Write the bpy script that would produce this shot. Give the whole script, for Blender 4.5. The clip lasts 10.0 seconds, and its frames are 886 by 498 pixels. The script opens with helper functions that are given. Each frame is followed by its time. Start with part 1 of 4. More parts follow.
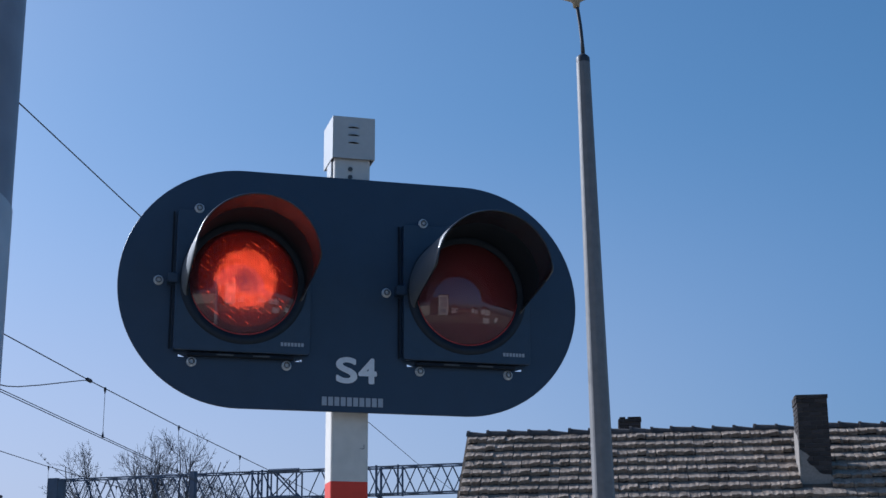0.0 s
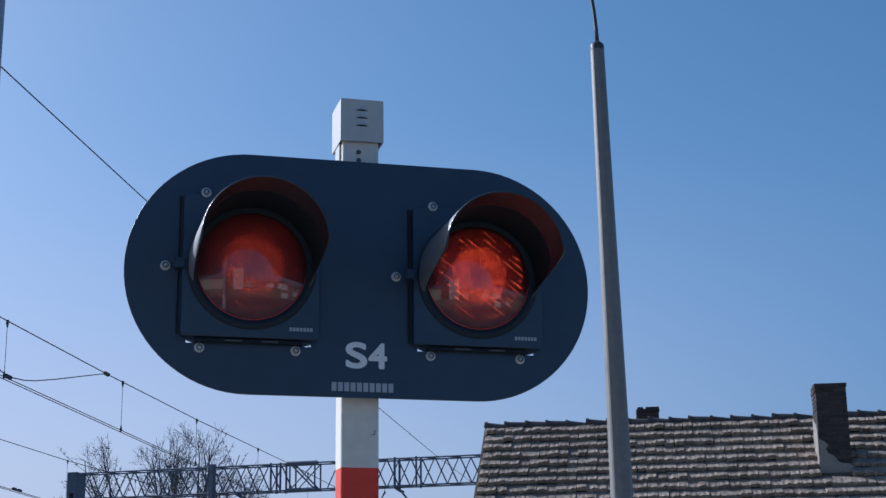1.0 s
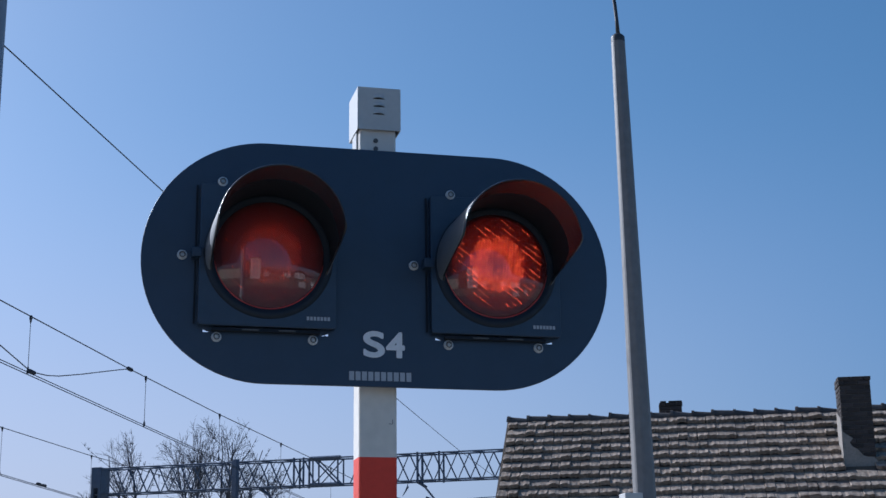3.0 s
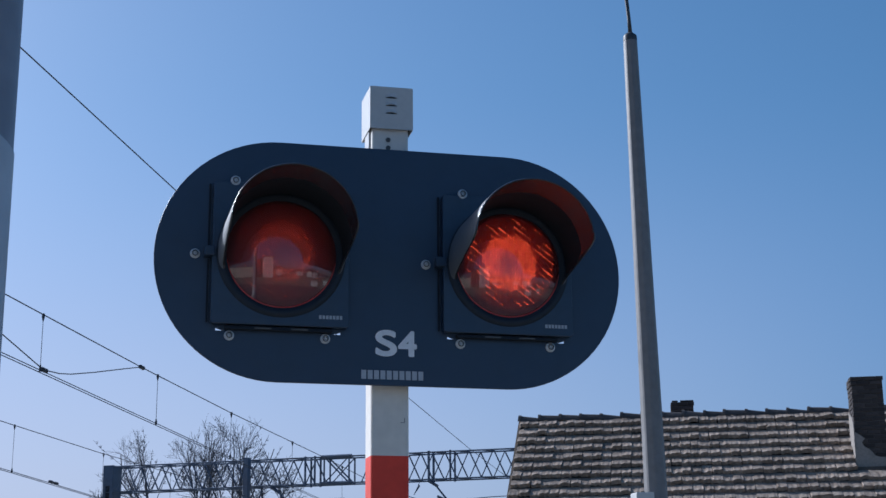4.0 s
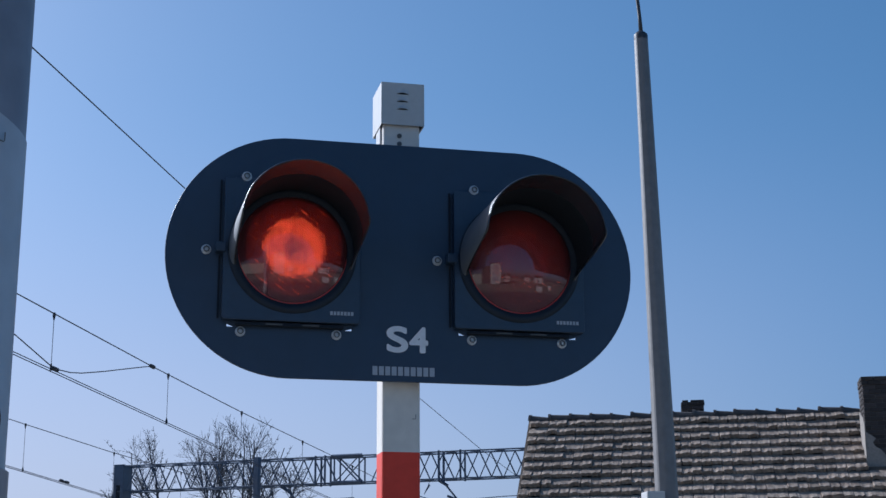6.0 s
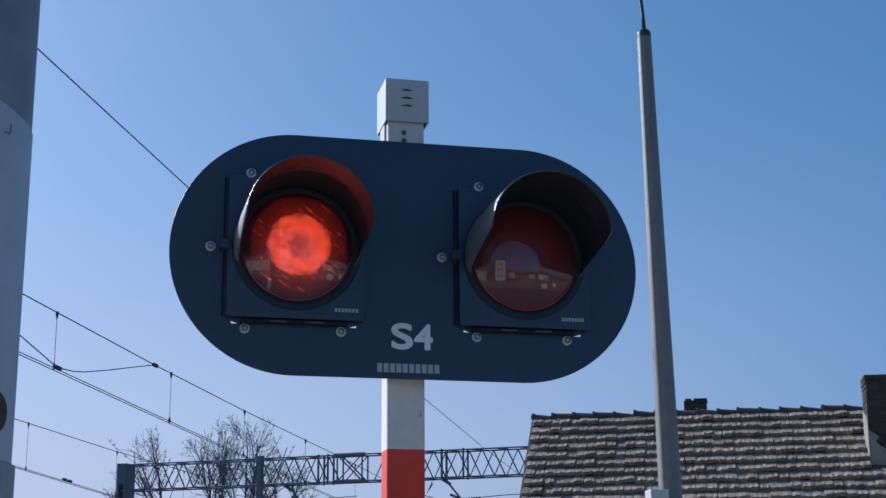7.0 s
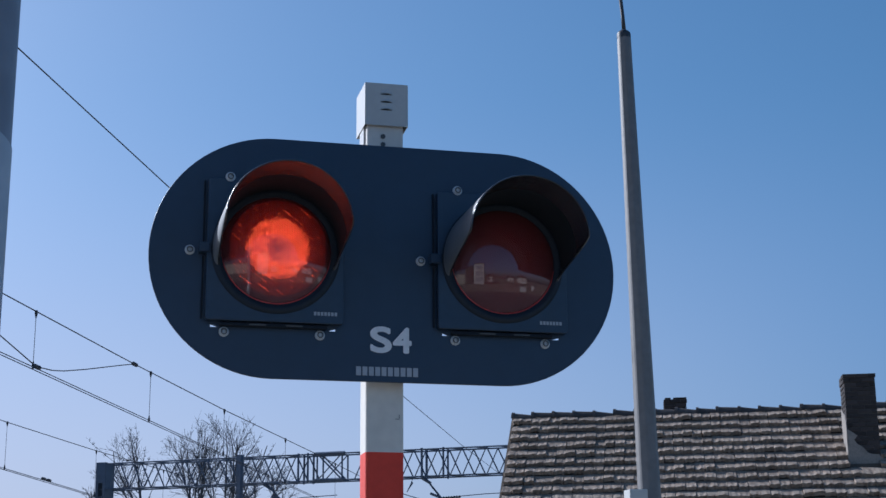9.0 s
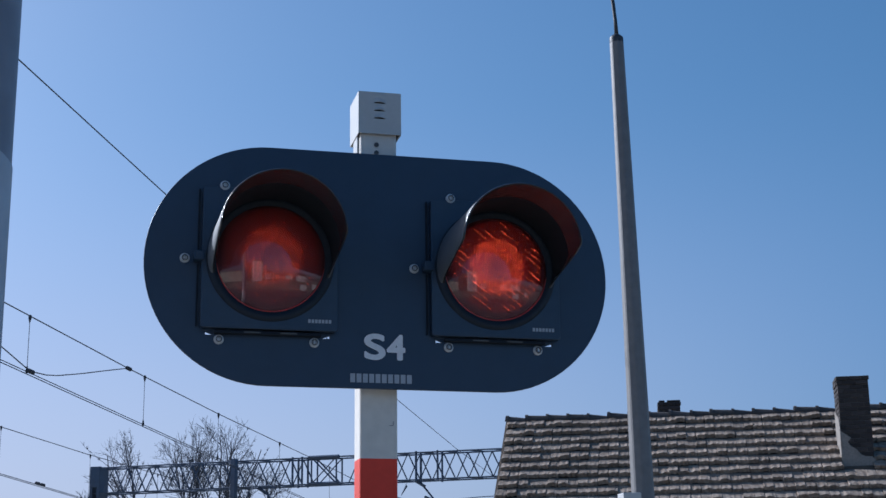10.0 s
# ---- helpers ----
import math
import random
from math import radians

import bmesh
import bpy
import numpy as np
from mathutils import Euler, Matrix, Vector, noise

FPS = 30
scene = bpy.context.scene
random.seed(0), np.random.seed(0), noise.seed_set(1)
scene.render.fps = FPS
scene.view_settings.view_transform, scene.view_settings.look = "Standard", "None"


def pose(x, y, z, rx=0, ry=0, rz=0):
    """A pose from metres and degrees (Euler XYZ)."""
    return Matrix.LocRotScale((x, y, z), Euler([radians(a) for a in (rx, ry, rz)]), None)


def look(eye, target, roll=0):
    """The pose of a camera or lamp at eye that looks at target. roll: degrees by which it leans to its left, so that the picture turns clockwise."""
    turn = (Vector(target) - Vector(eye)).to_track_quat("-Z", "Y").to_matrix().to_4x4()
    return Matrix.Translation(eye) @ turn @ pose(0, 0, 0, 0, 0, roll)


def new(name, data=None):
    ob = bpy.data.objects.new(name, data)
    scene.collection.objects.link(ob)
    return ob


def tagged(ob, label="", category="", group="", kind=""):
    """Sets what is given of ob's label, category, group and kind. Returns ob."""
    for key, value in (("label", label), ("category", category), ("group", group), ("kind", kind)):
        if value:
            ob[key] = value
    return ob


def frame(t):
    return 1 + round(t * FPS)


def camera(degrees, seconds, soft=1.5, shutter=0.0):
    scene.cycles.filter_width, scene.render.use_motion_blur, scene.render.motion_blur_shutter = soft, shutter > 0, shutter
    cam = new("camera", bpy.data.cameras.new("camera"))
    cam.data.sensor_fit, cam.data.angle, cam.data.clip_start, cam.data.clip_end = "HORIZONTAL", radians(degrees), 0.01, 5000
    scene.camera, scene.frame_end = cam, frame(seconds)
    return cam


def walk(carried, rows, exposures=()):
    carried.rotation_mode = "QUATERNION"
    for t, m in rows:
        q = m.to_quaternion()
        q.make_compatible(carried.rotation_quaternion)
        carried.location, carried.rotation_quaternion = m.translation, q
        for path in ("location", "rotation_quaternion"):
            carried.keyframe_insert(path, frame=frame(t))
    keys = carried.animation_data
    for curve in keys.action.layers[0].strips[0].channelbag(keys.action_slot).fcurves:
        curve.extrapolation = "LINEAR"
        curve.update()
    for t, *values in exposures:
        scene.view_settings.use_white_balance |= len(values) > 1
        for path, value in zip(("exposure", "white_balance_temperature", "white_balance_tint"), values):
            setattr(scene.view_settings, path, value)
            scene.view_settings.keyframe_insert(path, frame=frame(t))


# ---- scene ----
cam = camera(32.6, 10.0)
PATH = [
    (0, (-0.589, -2.68, 1.665), (-0.079, -0.819, 2.191), -0.4),
    (0.5, (-0.581, -2.67, 1.662), (-0.075, -0.807, 2.184), -0.5),
    (1, (-0.567, -2.646, 1.658), (-0.078, -0.777, 2.174), -0.7),
    (1.5, (-0.557, -2.629, 1.656), (-0.08, -0.756, 2.168), -0.9),
    (2, (-0.554, -2.628, 1.656), (-0.08, -0.754, 2.166), -0.9),
    (2.5, (-0.554, -2.633, 1.653), (-0.082, -0.758, 2.163), -0.9),
    (3, (-0.555, -2.632, 1.65), (-0.094, -0.754, 2.16), -0.7),
    (4.5, (-0.558, -2.637, 1.649), (-0.114, -0.754, 2.157), -0.5),
    (5, (-0.559, -2.634, 1.65), (-0.117, -0.751, 2.157), -0.5),
    (5.5, (-0.557, -2.633, 1.647), (-0.12, -0.749, 2.156), -0.4),
    (7, (-0.56, -2.621, 1.642), (-0.13, -0.735, 2.149), -0.4),
    (7.5, (-0.558, -2.623, 1.645), (-0.128, -0.737, 2.152), -0.4),
    (8, (-0.56, -2.628, 1.645), (-0.126, -0.742, 2.148), -0.5),
    (8.5, (-0.564, -2.633, 1.645), (-0.126, -0.746, 2.145), -0.4),
    (9, (-0.56, -2.635, 1.648), (-0.105, -0.755, 2.153), -0.5),
    (9.5, (-0.559, -2.643, 1.654), (-0.097, -0.765, 2.164), -0.7),
    (10, (-0.564, -2.656, 1.651), (-0.101, -0.778, 2.16), -0.7),
]
walk(cam, [(t, look(e, a, r)) for t, e, a, r in PATH], exposures=[(0, 0.0, 5270, 11.4), (10, 0.0, 5270, 11.4)])

# ---------------------------------------------------------------- light
SUN_DIR = Vector((-0.60, 0.60, 0.54)).normalized()      # towards the sun
world = bpy.data.worlds.new("sky")
scene.world = world
world.use_nodes = True
wn = world.node_tree
sky = wn.nodes.new("ShaderNodeTexSky")
sky.sky_type = "NISHITA"
sky.sun_disc = False
sky.sun_elevation = math.asin(SUN_DIR.z)
sky.sun_rotation = math.atan2(SUN_DIR.x, SUN_DIR.y)
sky.altitude = 0
sky.air_density = 1.0
sky.dust_density = 2.0
sky.ozone_density = 1.3
vivid = wn.nodes.new("ShaderNodeHueSaturation")           # the clear, deep blue of the day
vivid.inputs["Hue"].default_value = 0.491
vivid.inputs["Saturation"].default_value = 1.28
wn.links.new(sky.outputs[0], vivid.inputs["Color"])
dirn = wn.nodes.new("ShaderNodeTexCoord")                 # pale spring haze, low in the sky and on the sun's side


def eased(socket, a, b, lo, hi):
    r = wn.nodes.new("ShaderNodeMapRange")
    r.interpolation_type = "SMOOTHSTEP"
    for k, v in enumerate((a, b, lo, hi), 1):
        r.inputs[k].default_value = v
    wn.links.new(socket, r.inputs[0])
    return r.outputs[0]


axes = wn.nodes.new("ShaderNodeSeparateXYZ")
wn.links.new(dirn.outputs["Generated"], axes.inputs[0])
near_sun = wn.nodes.new("ShaderNodeVectorMath")
near_sun.operation = "DOT_PRODUCT"
near_sun.inputs[1].default_value = SUN_DIR
wn.links.new(dirn.outputs["Generated"], near_sun.inputs[0])
amount = wn.nodes.new("ShaderNodeMath")
amount.operation = "MULTIPLY"
wn.links.new(eased(axes.outputs["Z"], 0.05, 0.36, 0.76, 0.0), amount.inputs[0])
wn.links.new(eased(near_sun.outputs["Value"], 0.15, 0.75, 0.0, 1.0), amount.inputs[1])
deep = wn.nodes.new("ShaderNodeMix")                      # clear air: the blue stays deep far down
deep.data_type, deep.blend_type = "RGBA", "MULTIPLY"
wn.links.new(eased(axes.outputs["Z"], 0.02, 0.40, 1.0, 0.0), deep.inputs[0])
wn.links.new(vivid.outputs[0], deep.inputs[6])
deep.inputs[7].default_value = (0.66, 0.74, 0.95, 1)
veil = wn.nodes.new("ShaderNodeMix")
veil.data_type = "RGBA"
wn.links.new(amount.outputs[0], veil.inputs[0])
wn.links.new(deep.outputs[2], veil.inputs[6])
veil.inputs[7].default_value = (6.05, 5.95, 6.45, 1)
wn.links.new(veil.outputs[2], wn.nodes["Background"].inputs[0])
wn.nodes["Background"].inputs[1].default_value = 0.100
sun = new("sun", bpy.data.lights.new("sun", "SUN"))
sun.data.energy = 5.0
sun.data.angle = radians(0.53)
sun.data.color = (1.0, 0.95, 0.87)
sun.matrix_world = look((0, 0, 30), Vector((0, 0, 30)) - SUN_DIR)


# ---------------------------------------------------------------- materials
def mat(name, base, rough=0.6, metal=0.0, grain=0.0, scale=40.0, stain=0.0, stain_scale=3.0, stain_col=None,
        bump=0.0, bump_scale=120.0, per_object=0.0, spec=0.5, coat=0.0):
    """A principled surface with fine grain, larger stains and relief."""
    m = bpy.data.materials.new(name)
    m.use_nodes = True
    nt = m.node_tree
    b = nt.nodes["Principled BSDF"]
    b.inputs["Roughness"].default_value = rough
    b.inputs["Metallic"].default_value = metal
    b.inputs["Specular IOR Level"].default_value = spec
    b.inputs["Coat Weight"].default_value = coat
    tc = nt.nodes.new("ShaderNodeTexCoord")
    rgb = nt.nodes.new("ShaderNodeRGB")
    rgb.outputs[0].default_value = (*base, 1)
    col = rgb.outputs[0]

    def mixed(fac_out, other, kind="MIX"):
        mx = nt.nodes.new("ShaderNodeMix")
        mx.data_type, mx.blend_type = "RGBA", kind
        nt.links.new(fac_out, mx.inputs[0])
        nt.links.new(col, mx.inputs[6])
        mx.inputs[7].default_value = (*other, 1)
        return mx.outputs[2]

    def noise_tex(sc, lo, hi, amount, detail=5):
        n = nt.nodes.new("ShaderNodeTexNoise")
        n.inputs["Scale"].default_value = sc
        n.inputs["Detail"].default_value = detail
        nt.links.new(tc.outputs["Object"], n.inputs["Vector"])
        r = nt.nodes.new("ShaderNodeMapRange")
        r.inputs[1].default_value, r.inputs[2].default_value = lo, hi
        r.inputs[3].default_value, r.inputs[4].default_value = 0.0, amount
        nt.links.new(n.outputs["Fac"], r.inputs[0])
        return r.outputs[0]

    if grain:
        col = mixed(noise_tex(scale, 0.35, 0.7, grain), tuple(c * 0.45 for c in base))
    if stain:
        col = mixed(noise_tex(stain_scale, 0.48, 0.66, stain), stain_col or tuple(c * 0.5 for c in base))
    if per_object:
        oi = nt.nodes.new("ShaderNodeObjectInfo")
        hs = nt.nodes.new("ShaderNodeHueSaturation")
        mr = nt.nodes.new("ShaderNodeMapRange")
        mr.inputs[3].default_value, mr.inputs[4].default_value = 1 - per_object, 1 + per_object
        nt.links.new(oi.outputs["Random"], mr.inputs[0])
        nt.links.new(mr.outputs[0], hs.inputs["Value"])
        nt.links.new(col, hs.inputs["Color"])
        col = hs.outputs[0]
    nt.links.new(col, b.inputs["Base Color"])
    if bump:
        n = nt.nodes.new("ShaderNodeTexNoise")
        n.inputs["Scale"].default_value = bump_scale
        n.inputs["Detail"].default_value = 4
        nt.links.new(tc.outputs["Object"], n.inputs["Vector"])
        bp = nt.nodes.new("ShaderNodeBump")
        bp.inputs["Strength"].default_value = bump
        bp.inputs["Distance"].default_value = 0.3 / bump_scale
        nt.links.new(n.outputs["Fac"], bp.inputs["Height"])
        nt.links.new(bp.outputs[0], b.inputs["Normal"])
    return m


def glow(name, color, strength, profile=(), uneven=0.6):
    """A glowing face; profile: (radius, share of the strength) from the middle outwards."""
    m = bpy.data.materials.new(name)
    m.use_nodes = True
    nt = m.node_tree
    b = nt.nodes["Principled BSDF"]
    b.inputs["Base Color"].default_value = (0.10, 0.02, 0.02, 1)
    b.inputs["Roughness"].default_value = 0.35
    b.inputs["Emission Color"].default_value = (*color, 1)
    tc = nt.nodes.new("ShaderNodeTexCoord")
    n = nt.nodes.new("ShaderNodeTexNoise")
    n.inputs["Scale"].default_value = 130
    n.inputs["Detail"].default_value = 2
    nt.links.new(tc.outputs["Object"], n.inputs["Vector"])
    a = nt.nodes.new("ShaderNodeMapRange")
    a.inputs[1].default_value, a.inputs[2].default_value = 0.32, 0.68
    a.inputs[3].default_value, a.inputs[4].default_value = (1 - uneven) * strength, (1 + uneven) * strength
    nt.links.new(n.outputs["Fac"], a.inputs[0])
    flat = nt.nodes.new("ShaderNodeVectorMath")
    flat.operation = "MULTIPLY"
    flat.inputs[1].default_value = (1, 0, 1)
    nt.links.new(tc.outputs["Object"], flat.inputs[0])
    ln = nt.nodes.new("ShaderNodeVectorMath")
    ln.operation = "LENGTH"
    nt.links.new(flat.outputs[0], ln.inputs[0])
    sc = nt.nodes.new("ShaderNodeMath")
    sc.operation = "MULTIPLY"
    sc.inputs[1].default_value = 10.0
    nt.links.new(ln.outputs["Value"], sc.inputs[0])
    ramp = nt.nodes.new("ShaderNodeValToRGB")
    el = ramp.color_ramp.elements
    el[0].position, el[0].color = profile[0][0] * 10, (profile[0][1],) * 3 + (1,)
    el[1].position, el[1].color = profile[-1][0] * 10, (profile[-1][1],) * 3 + (1,)
    for r, v in profile[1:-1]:
        e = el.new(r * 10)
        e.color = (v, v, v, 1)
    nt.links.new(sc.outputs[0], ramp.inputs[0])
    mu = nt.nodes.new("ShaderNodeMath")
    mu.operation = "MULTIPLY"
    nt.links.new(a.outputs[0], mu.inputs[0])
    nt.links.new(ramp.outputs[0], mu.inputs[1])
    nt.links.new(mu.outputs[0], b.inputs["Emission Strength"])
    return m


def red_glass(name):
    """Clear red cover: see-through tint with a mirror-like gloss by Fresnel."""
    m = bpy.data.materials.new(name)
    m.use_nodes = True
    nt = m.node_tree
    out = nt.nodes["Material Output"]
    nt.nodes.remove(nt.nodes["Principled BSDF"])
    clear = nt.nodes.new("ShaderNodeBsdfTransparent")
    clear.inputs[0].default_value = (0.80, 0.30, 0.21, 1)
    milk = nt.nodes.new("ShaderNodeBsdfTranslucent")
    milk.inputs[0].default_value = (0.75, 0.13, 0.12, 1)
    matt = nt.nodes.new("ShaderNodeBsdfDiffuse")
    matt.inputs[0].default_value = (0.52, 0.165, 0.19, 1)
    haze = nt.nodes.new("ShaderNodeMixShader")
    haze.inputs[0].default_value = 0.6
    nt.links.new(milk.outputs[0], haze.inputs[1])
    nt.links.new(matt.outputs[0], haze.inputs[2])
    tr = nt.nodes.new("ShaderNodeMixShader")
    tr.inputs[0].default_value = 0.31
    nt.links.new(clear.outputs[0], tr.inputs[1])
    nt.links.new(haze.outputs[0], tr.inputs[2])
    gl = nt.nodes.new("ShaderNodeBsdfGlossy")
    gl.inputs["Roughness"].default_value = 0.012
    fr = nt.nodes.new("ShaderNodeFresnel")
    fr.inputs[0].default_value = 1.72
    mx = nt.nodes.new("ShaderNodeMixShader")
    nt.links.new(fr.outputs[0], mx.inputs[0])
    nt.links.new(tr.outputs[0], mx.inputs[1])
    nt.links.new(gl.outputs[0], mx.inputs[2])
    nt.links.new(mx.outputs[0], out.inputs[0])
    return m


M_BOARD = mat("navy_black_panel", (0.0175, 0.0385, 0.078), 0.40, grain=0.25, scale=25, stain=0.25, stain_scale=4,
              stain_col=(0.022, 0.043, 0.083), bump=0.05, bump_scale=300)
M_PLASTIC = mat("black_plastic", (0.0195, 0.040, 0.078), 0.36, grain=0.3, scale=60, stain=0.3, stain_scale=9,
                stain_col=(0.034, 0.046, 0.07), bump=0.06, bump_scale=500)
# outer hood, paler than inside; colour raised further to brighten its sunlit edge
M_VISOR = mat("outer_visor_plastic", (0.100, 0.112, 0.130), 0.58, spec=1.0, grain=0.3, scale=40, stain=0.3, stain_scale=12, bump=0.1, bump_scale=200)
M_VISOR_IN = mat("visor_plastic", (0.020, 0.026, 0.034), 0.20, spec=0.6, grain=0.3, scale=45, bump=0.8, bump_scale=70)
M_GROOVE = mat("dark_groove", (0.019, 0.026, 0.038), 0.8, grain=0.3, scale=90, spec=0.15)
# shade at the hood's root, put into a dark colour
M_HOOD_SHADE = mat("painted_hood_shade", (0.011, 0.016, 0.024), 0.75, grain=0.3, scale=70, spec=0.25)
M_REDRIM = mat("lit_red_lens_edge", (0.62, 0.055, 0.050), 0.35, grain=0.3, scale=120)
M_GASKET = mat("dark_gasket", (0.018, 0.027, 0.042), 0.6, grain=0.3, scale=90, spec=0.25)
M_LENS = red_glass("red_lens_glass")
M_LED = glow("led_light", (1.0, 0.26, 0.09), 8.6, ((0.0, 0.30), (0.014, 0.42), (0.026, 0.95), (0.046, 1.0), (0.058, 0.55)), 0.5)
M_LEDPANEL = glow("led_diffuser", (1.0, 0.085, 0.03), 0.85,
                  ((0.0, 0.50), (0.016, 0.60), (0.030, 1.0), (0.050, 0.95), (0.060, 0.27), (0.072, 0.17), (0.090, 0.11)), 0.5)
# glints off the lens facets, put in as glowing slivers
M_GLINT = glow("glint_streak", (1.0, 0.22, 0.08), 3.8, ((0.045, 0.8), (0.092, 0.8)), 0.9)
M_GLINT_BRIGHT = glow("bright_glint_streak", (1.0, 0.26, 0.10), 8.5, ((0.045, 0.9), (0.092, 0.9)), 0.8)
M_BLADE = mat("dark_shutter", (0.065, 0.024, 0.029), 0.5, grain=0.3, scale=80)
M_STEEL = mat("zinc_bolt", (0.60, 0.61, 0.62), 0.40, metal=0.35, grain=0.4, scale=300, stain=0.3, stain_scale=90)
M_LETTER = mat("white_lettering", (0.80, 0.80, 0.82), 0.6, grain=0.15, scale=120, stain=0.15, stain_scale=50)
M_MARK = mat("pale_blue_grey_marking", (0.40, 0.43, 0.48), 0.6, grain=0.2, scale=200)
M_STRIP = mat("grey_strip", (0.10, 0.105, 0.11), 0.6, grain=0.3, scale=100)
M_WHITE = mat("white_post_paint", (0.69, 0.655, 0.60), 0.5, spec=0.3, grain=0.12, scale=60, stain=0.25, stain_scale=9,
              stain_col=(0.44, 0.42, 0.38), bump=0.1, bump_scale=160)
M_RED = mat("red_post_paint", (0.69, 0.060, 0.034), 0.5, spec=0.3, grain=0.15, scale=60, stain=0.2, stain_scale=12, bump=0.1,
            bump_scale=160)
M_BOX = mat("pale_grey_powder_coat", (0.50, 0.50, 0.49), 0.45, grain=0.1, scale=120, stain=0.2, stain_scale=20,
            stain_col=(0.42, 0.41, 0.39), bump=0.08, bump_scale=600)
M_DARK = mat("dark_slot", (0.02, 0.02, 0.022), 0.8, grain=0.2, scale=200)
M_GALV = mat("galvanised_steel", (0.185, 0.18, 0.18), 0.55, metal=0.25, grain=0.35, scale=18, stain=0.4, stain_scale=2.5,
             stain_col=(0.17, 0.165, 0.16), bump=0.1, bump_scale=90)
M_POLE_UP = mat("dark_grey_pipe", (0.31, 0.295, 0.32), 0.5, grain=0.3, scale=35, stain=0.35, stain_scale=10,
                stain_col=(0.12, 0.11, 0.11), bump=0.1, bump_scale=200)
M_POLE_LOW = mat("grey_sleeve", (0.51, 0.515, 0.535), 0.5, grain=0.2, scale=45, stain=0.25, stain_scale=8, bump=0.08,
                 bump_scale=200)
M_RUST = mat("brown_cover", (0.10, 0.06, 0.04), 0.75, grain=0.5, scale=120, stain=0.5, stain_scale=60)
M_CAP = mat("black_cap", (0.03, 0.035, 0.045), 0.5, grain=0.2, scale=60)
M_IVORY = mat("ivory_lantern", (0.34, 0.28, 0.19), 0.5, grain=0.2, scale=30, stain=0.3, stain_scale=8)
M_TRUSS = mat("painted_truss_steel", (0.062, 0.092, 0.150), 0.55, metal=0.1, grain=0.35, scale=6, stain=0.3,
              stain_scale=1.2, stain_col=(0.07, 0.065, 0.065))
M_WIRE = mat("weathered_copper_wire", (0.062, 0.070, 0.088), 0.85, spec=0.1, grain=0.3, scale=20)
M_PORC = mat("dark_insulator", (0.055, 0.05, 0.055), 0.25, grain=0.2, scale=20)
M_TILE = mat("weathered_clay_tile", (0.365, 0.297, 0.238), 0.85, grain=0.7, scale=22, stain=0.8, stain_scale=5.5,
             stain_col=(0.17, 0.125, 0.095), bump=0.6, bump_scale=25, per_object=0.26, spec=0.25)
M_TILE_REST = mat("weathered_clay_tile_far", (0.365, 0.297, 0.238), 0.85, grain=0.7, scale=22, stain=0.8, stain_scale=5.5,
                  stain_col=(0.17, 0.125, 0.095), bump=0.6, bump_scale=25, spec=0.25)
M_RIDGETILE = mat("ridge_tile", (0.060, 0.050, 0.048), 0.8, grain=0.5, scale=14, stain=0.5, stain_scale=3,
                  stain_col=(0.11, 0.095, 0.085), bump=0.4, bump_scale=25, per_object=0.25)
M_UNDER = mat("roof_boards", (0.10, 0.075, 0.055), 0.9, grain=0.4, scale=10)
M_BRICK = mat("sooty_brick", (0.055, 0.045, 0.043), 0.9, grain=0.5, scale=30, stain=0.5, stain_scale=7,
              stain_col=(0.035, 0.032, 0.032), bump=0.5, bump_scale=60, per_object=0.35)
M_MORTAR = mat("lime_mortar", (0.13, 0.12, 0.115), 0.95, grain=0.5, scale=40, stain=0.4, stain_scale=5)
M_PLASTER = mat("chimney_render", (0.29, 0.26, 0.23), 0.9, grain=0.4, scale=25, stain=0.5, stain_scale=6, bump=0.4,
                bump_scale=40)
M_WALL = mat("cream_render", (0.62, 0.57, 0.47), 0.9, grain=0.25, scale=12, stain=0.35, stain_scale=1.2, bump=0.2,
             bump_scale=60)
M_WHITEWALL = mat("white_render", (0.82, 0.80, 0.75), 0.9, grain=0.2, scale=8, stain=0.3, stain_scale=0.8)
M_BARK = mat("grey_brown_bark", (0.080, 0.086, 0.106), 0.9, grain=0.5, scale=20, stain=0.4, stain_scale=4)
M_GROUND = mat("pale_gravel_and_dry_grass", (0.31, 0.27, 0.21), 0.95, grain=0.6, scale=3, stain=0.6, stain_scale=0.25,
               stain_col=(0.22, 0.21, 0.12), bump=0.4, bump_scale=12)
M_ASPHALT = mat("asphalt", (0.10, 0.098, 0.095), 0.85, grain=0.5, scale=45, stain=0.4, stain_scale=0.8,
                stain_col=(0.14, 0.135, 0.13), bump=0.4, bump_scale=70)


# ---------------------------------------------------------------- mesh helpers
def part(name, bm, material, parent=None, label="", smooth=False, at=None):
    """Links a bmesh as one mesh object under a thing or part."""
    me = bpy.data.meshes.new(name)
    bm.normal_update()
    bm.to_mesh(me)
    bm.free()
    if material:
        me.materials.append(material)
    if smooth:
        for p in me.polygons:
            p.use_smooth = True
    ob = new(name, me)
    if parent:
        ob.parent = parent
    if at:
        ob.location = at
    if label:
        ob["label"] = label
    return ob


def box_bm(x0, x1, y0, y1, z0, z1, bevel=0.0, bm=None, seg=2):
    bm = bm or bmesh.new()
    r = bmesh.ops.create_cube(bm, size=1, matrix=Matrix.Translation(((x0 + x1) / 2, (y0 + y1) / 2, (z0 + z1) / 2))
                              @ Matrix.Diagonal((x1 - x0, y1 - y0, z1 - z0, 1)))
    if bevel:
        edges = list({e for v in r["verts"] for e in v.link_edges})
        bmesh.ops.bevel(bm, geom=edges, offset=bevel, segments=seg, affect="EDGES", profile=0.6)
    return bm


